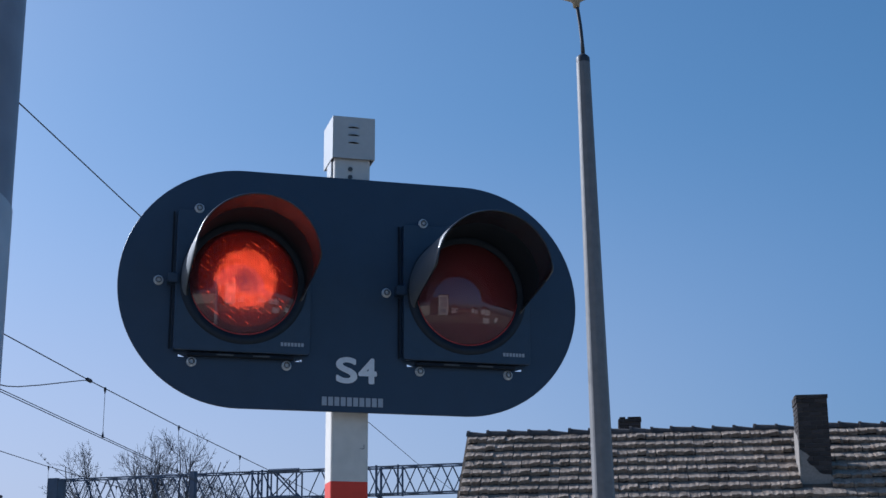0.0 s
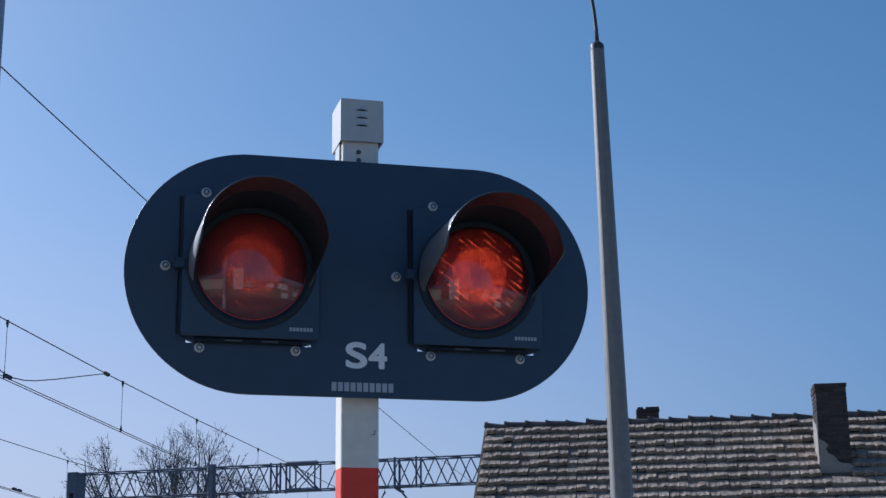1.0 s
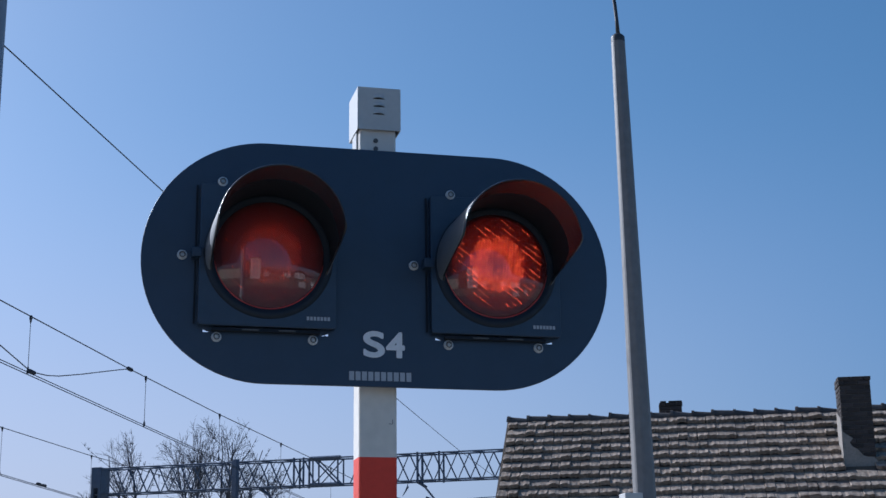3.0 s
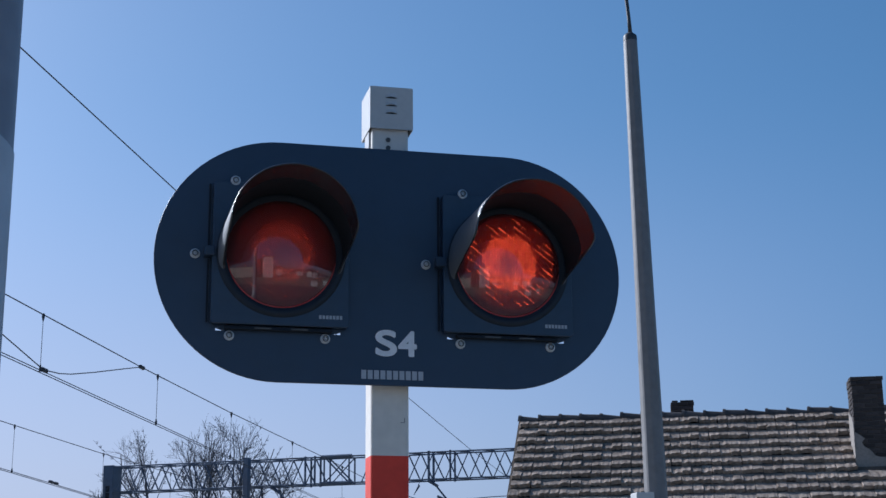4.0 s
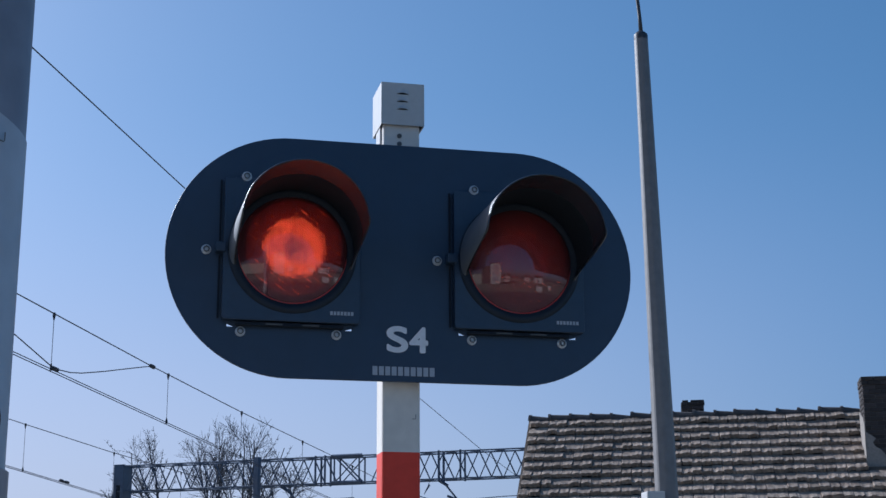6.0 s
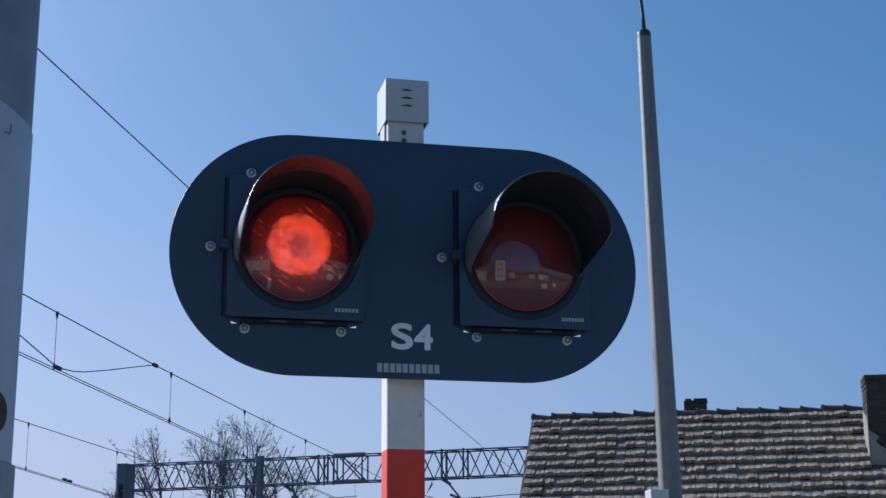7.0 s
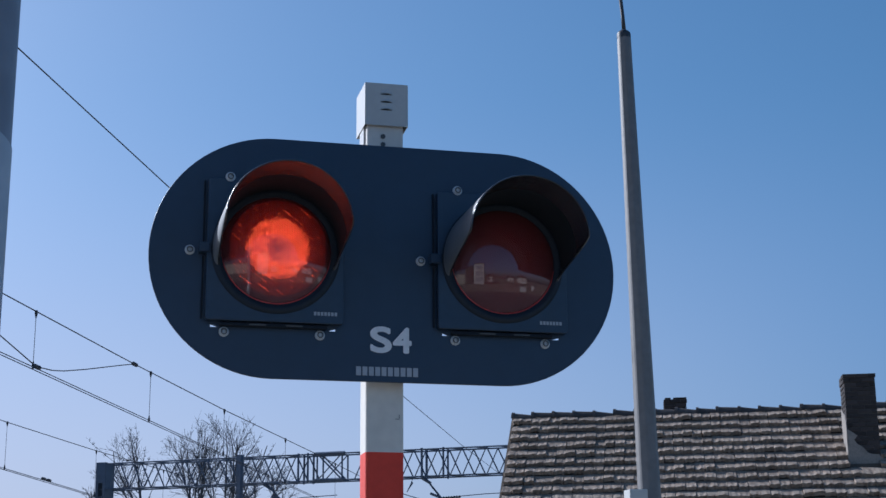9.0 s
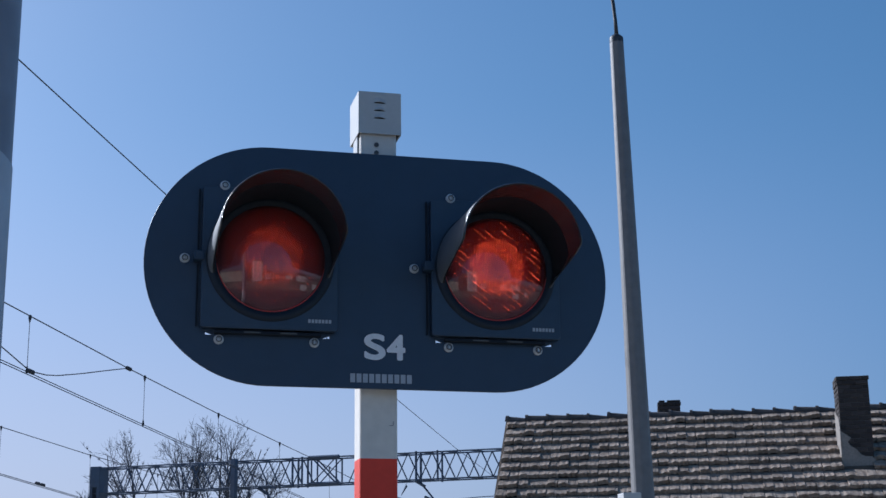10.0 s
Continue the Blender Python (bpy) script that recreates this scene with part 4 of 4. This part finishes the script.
f = bm.faces.new([bm.verts.new(cc(6.812, s, z)) for s, z in ((1.94, 5.0), (1.94, 5.86), (1.80, 6.0), (1.5, 6.1), (1.25, 6.2), (1.25, 5.0))])
r = bmesh.ops.extrude_face_region(bm, geom=[f])
for q in r["geom"]:
    if isinstance(q, bmesh.types.BMVert):
        q.co += RD * 0.02
bmesh.ops.recalc_face_normals(bm, faces=bm.faces)
part("render_patch", bm, M_PLASTER, big, "flaking pale render")
small, c2 = chimney(3.26, 3.745, -0.95, -0.47, 6.1, 6.80, 8, "chimney", "small dark brick chimney behind the ridge")
brick(small, c2(3.27, -0.58, 6.80), RD, RN, 0.13, 0.105, 0.03)
brick(small, c2(3.45, -0.58, 6.80), RD, RN, 0.29, 0.105, 0.03)

# ridge tiles
bm = bmesh.new()
n = 7
rows_r = []
for x, r in ((0.0, 0.150), (0.06, 0.150), (0.065, 0.132), (0.475, 0.118)):
    ring = []
    for sgn_r in (r, r - 0.016):
        ring += [bm.verts.new((x, sgn_r * math.cos(math.pi * k / n), sgn_r * math.sin(math.pi * k / n))) for k in (range(n + 1) if sgn_r == r else range(n, -1, -1))]
    rows_r.append(ring)
for a, b in zip(rows_r, rows_r[1:]):
    for k in range(len(a)):
        bm.faces.new((a[k], a[(k + 1) % len(a)], b[(k + 1) % len(b)], b[k]))
for e in (rows_r[0], rows_r[-1]):
    for k in range(n):
        bm.faces.new((e[k], e[k + 1], e[2 * n - k], e[2 * n + 1 - k]))
bmesh.ops.recalc_face_normals(bm, faces=bm.faces)
ridge_me = bpy.data.meshes.new("ridge_tile")
bm.to_mesh(ridge_me)
bm.free()
ridge_me.materials.append(M_RIDGETILE)
rnd = random.Random(9)
u = -0.05
while u < RL - 0.4:
    ob = new("ridge_tile", ridge_me)
    ob.parent = roof
    ob.matrix_local = (Matrix.Translation(RA + RD * (u + rnd.uniform(-0.01, 0.01)) + Vector((0, 0, rnd.uniform(-0.094, -0.066))))
                       @ Matrix.Rotation(math.atan2(RD.y, RD.x) + rnd.uniform(-0.03, 0.03), 4, "Z")
                       @ Matrix.Rotation(rnd.uniform(0.0, 0.11), 4, "Y"))
    u += 0.44

# roof tiles: interlocking pans with a raised side roll and a thick lower edge
TW, TE = 0.200, 0.368


def tile_bm(seed):
    rnd = random.Random(seed)
    bm = bmesh.new()
    xs = [0.0, 0.014, 0.070, 0.130, 0.184, 0.199]
    hs = [0.014, 0.019, 0.017, 0.017, 0.019, 0.014]
    edge = [rnd.uniform(-0.030, 0.020) for _ in xs]
    lift = rnd.uniform(-0.006, 0.006)
    top, low, und = [], [], []
    for x, h, e in zip(xs, hs, edge):
        top.append(bm.verts.new((x, -0.02, h - 0.012)))
        low.append(bm.verts.new((x, TE + 0.02 + e, h + 0.092 + lift + rnd.uniform(-0.012, 0.008))))
        und.append(bm.verts.new((x, TE + 0.014 + e, h + 0.004)))
    for k in range(len(xs) - 1):
        bm.faces.new((top[k], top[k + 1], low[k + 1], low[k]))
        bm.faces.new((low[k], low[k + 1], und[k + 1], und[k]))
    bm.faces.new((top[0], low[0], und[0]))
    bm.faces.new((top[-1], und[-1], low[-1]))
    bmesh.ops.recalc_face_normals(bm, faces=bm.faces)
    return bm


tile_meshes = []
for k in range(9):
    b = tile_bm(k)
    me = bpy.data.meshes.new("roof_tile")
    b.to_mesh(me)
    b.free()
    for p in me.polygons:
        p.use_smooth = False
    me.materials.append(M_TILE)
    tile_meshes.append(me)
SLOPE = Matrix([[RD.x, SD.x, SU.x, 0], [RD.y, SD.y, SU.y, 0], [RD.z, SD.z, SU.z, 0], [0, 0, 0, 1]])
rnd = random.Random(17)
rest_v, rest_f = [], []
for row in range(int(SL / TE)):
    for col in range(int(RL / TW)):
        u, s = col * TW + 0.01, row * TE + 0.06
        level = s * math.cos(PITCH)
        if 6.80 < u + 0.12 and u + 0.06 < 7.45 and 1.2 < level + 0.05 < 1.92:
            continue
        m = (Matrix.Translation(rp(u + rnd.uniform(-0.004, 0.004), s + rnd.uniform(-0.009, 0.009), -0.045 + rnd.uniform(-0.006, 0.010))) @ SLOPE
             @ Matrix.Rotation(rnd.gauss(0, 0.017), 4, "Z") @ Matrix.Rotation(rnd.gauss(0, 0.024), 4, "X"))
        me = tile_meshes[rnd.randrange(9)]
        if row < 9 and col < 33:
            ob = new("roof_tile", me)
            ob.parent = roof
            ob.matrix_local = m
        else:
            k0 = len(rest_v)
            rest_v += [tuple(m @ v.co) for v in me.vertices]
            rest_f += [tuple(k0 + i for i in p.vertices) for p in me.polygons]
me = bpy.data.meshes.new("roof_tiles")
me.from_pydata(rest_v, [], rest_f)
me.materials.append(M_TILE_REST)
rest = new("roof_tiles", me)
rest.parent = roof
tagged(rest, kind="stuff")


# ---------------------------------------------------------------- white house across the road, seen in the lenses
def far_house(x, y, wd, dp, h):
    th = tagged(new("house"), "plain white rendered house across the road", "house")
    part("wall", box_bm(-wd / 2, wd / 2, -dp, 0, 0, h), M_WHITEWALL, th)
    bm = bmesh.new()
    v = [bm.verts.new(p) for p in ((-wd / 2 - 0.3, 0.3, h), (wd / 2 + 0.3, 0.3, h), (wd / 2 + 0.3, -dp - 0.3, h), (-wd / 2 - 0.3, -dp - 0.3, h),
                                   (-wd / 2 - 0.3, -dp / 2, h + 2.0), (wd / 2 + 0.3, -dp / 2, h + 2.0))]
    for f in ((0, 1, 5, 4), (2, 3, 4, 5), (1, 2, 5), (3, 0, 4), (3, 2, 1, 0)):
        bm.faces.new([v[k] for k in f])
    part("roof", bm, M_RIDGETILE, th, "dark pitched roof")
    for wx in (-wd * 0.28, wd * 0.28):
        for wz in (1.0, 3.4):
            win = part("window", box_bm(wx - 0.5, wx + 0.5, -0.02, 0.03, wz, wz + 1.3, 0.01), M_WHITEWALL, th)
            part("pane", box_bm(wx - 0.42, wx + 0.42, 0.031, 0.036, wz + 0.08, wz + 1.22), M_DARK, win, "dark window pane")
    th.location = (x, y, 0)
    return th


for x, y, wd, dp, h in ((3.6, -46.0, 3.4, 6.0, 3.2), (33.0, -56.0, 6.0, 8.0, 4.6), (25.0, -66.0, 4.6, 7.0, 3.6)):
    far_house(x, y, wd, dp, h)


def town_house():
    """A tall sunlit bay with big window frames, a brick wing and a low shed, behind the road."""
    th = tagged(new("house"), "tall house across the road with a white bay", "house")
    part("wall", box_bm(-3.8, -0.2, -9, 0, 0, 7.6, 0.03), M_WHITEWALL, th, "white rendered bay")
    part("wall", box_bm(-7.0, -3.8, -9, -0.4, 0, 6.8), M_MORTAR, th, "grey-brown side wing")
    part("shed", box_bm(-17.0, -7.0, -6, -0.8, 0, 3.7, 0.03), M_WALL, th, "low cream shed")
    part("roof", box_bm(-4.0, 0.0, -9.3, 0.25, 7.602, 7.80, 0.03), M_RIDGETILE, th, "dark flat roof edge")
    for z in (0.9, 3.1, 5.3):
        win = part("window", box_bm(-3.2, -0.8, 0.001, 0.06, z, z + 1.7, 0.01), M_WHITEWALL, th)
        for x in (-3.1, -1.9):
            # pale panes: the glass's bright reflection is put into their colour
            part("pane", box_bm(x, x + 1.0, 0.061, 0.068, z + 0.12, z + 1.58), M_MARK, win, "pale window pane with its reflection put into the colour")
    th.location = (0, -28.0, 0)


town_house()


def cabinet(x, y, wd, h):
    th = tagged(new("electrical_cabinet"), "white roadside electrical cabinet on a plinth", "cabinet", "roadside cabinets")
    part("plinth", box_bm(-wd / 2, wd / 2, -0.4, 0.0, 0.0, 0.15, 0.005), M_MORTAR, th)
    body = part("body", box_bm(-wd / 2, wd / 2, -0.4, 0.0, 0.15, h, 0.01), M_WHITEWALL, th)
    for k in (0, 1):
        part("door", box_bm(-wd / 2 + 0.03 + k * wd / 2, -0.03 + k * wd / 2, 0.001, 0.02, 0.2, h - 0.06, 0.004), M_WHITEWALL, body)
    th.location = (x, y, 0)


cabinet(8.0, -13.5, 1.4, 1.15)
cabinet(13.5, -17.0, 1.0, 1.3)

# ---------------------------------------------------------------- what moves
def motions():
    """The two lamps flash in turn, every 0.9 s, by their added shutters."""
    left, right = [(0.0, 1.0)], [(0.0, 0.0)]
    c = -0.9
    for k in range(13):
        c = -0.9 + 0.9 * k
        for dt, v in ((0.95, 1.0), (1.0, 0.22), (1.07, 0.21), (1.16, 0.19), (1.44, 0.18), (1.5, 0.62), (1.57, 1.0)):
            left.append((c + dt, v))
        for dt, v in ((0.91, 0.0), (1.0, 0.48), (1.07, 0.66), (1.42, 0.64), (1.5, 0.05), (1.56, 0.0)):
            right.append((c + dt, v))
    left = [(0.0, 1.0), (0.04, 1.0)] + [r for r in left if 0.05 < r[0] < 9.99] + [(10.0, 0.22)]
    right = [(0.0, 0.0)] + [r for r in right if 0.005 < r[0] < 9.99] + [(10.0, 0.48)]
    for grating, cx in shutters:
        levels = left if cx < 0 else right
        walk(grating, [(t, pose(LED[0] + (0.00008 + COL_W * v if v else 0.0), 0, LED[2])) for t, v in levels])


motions()
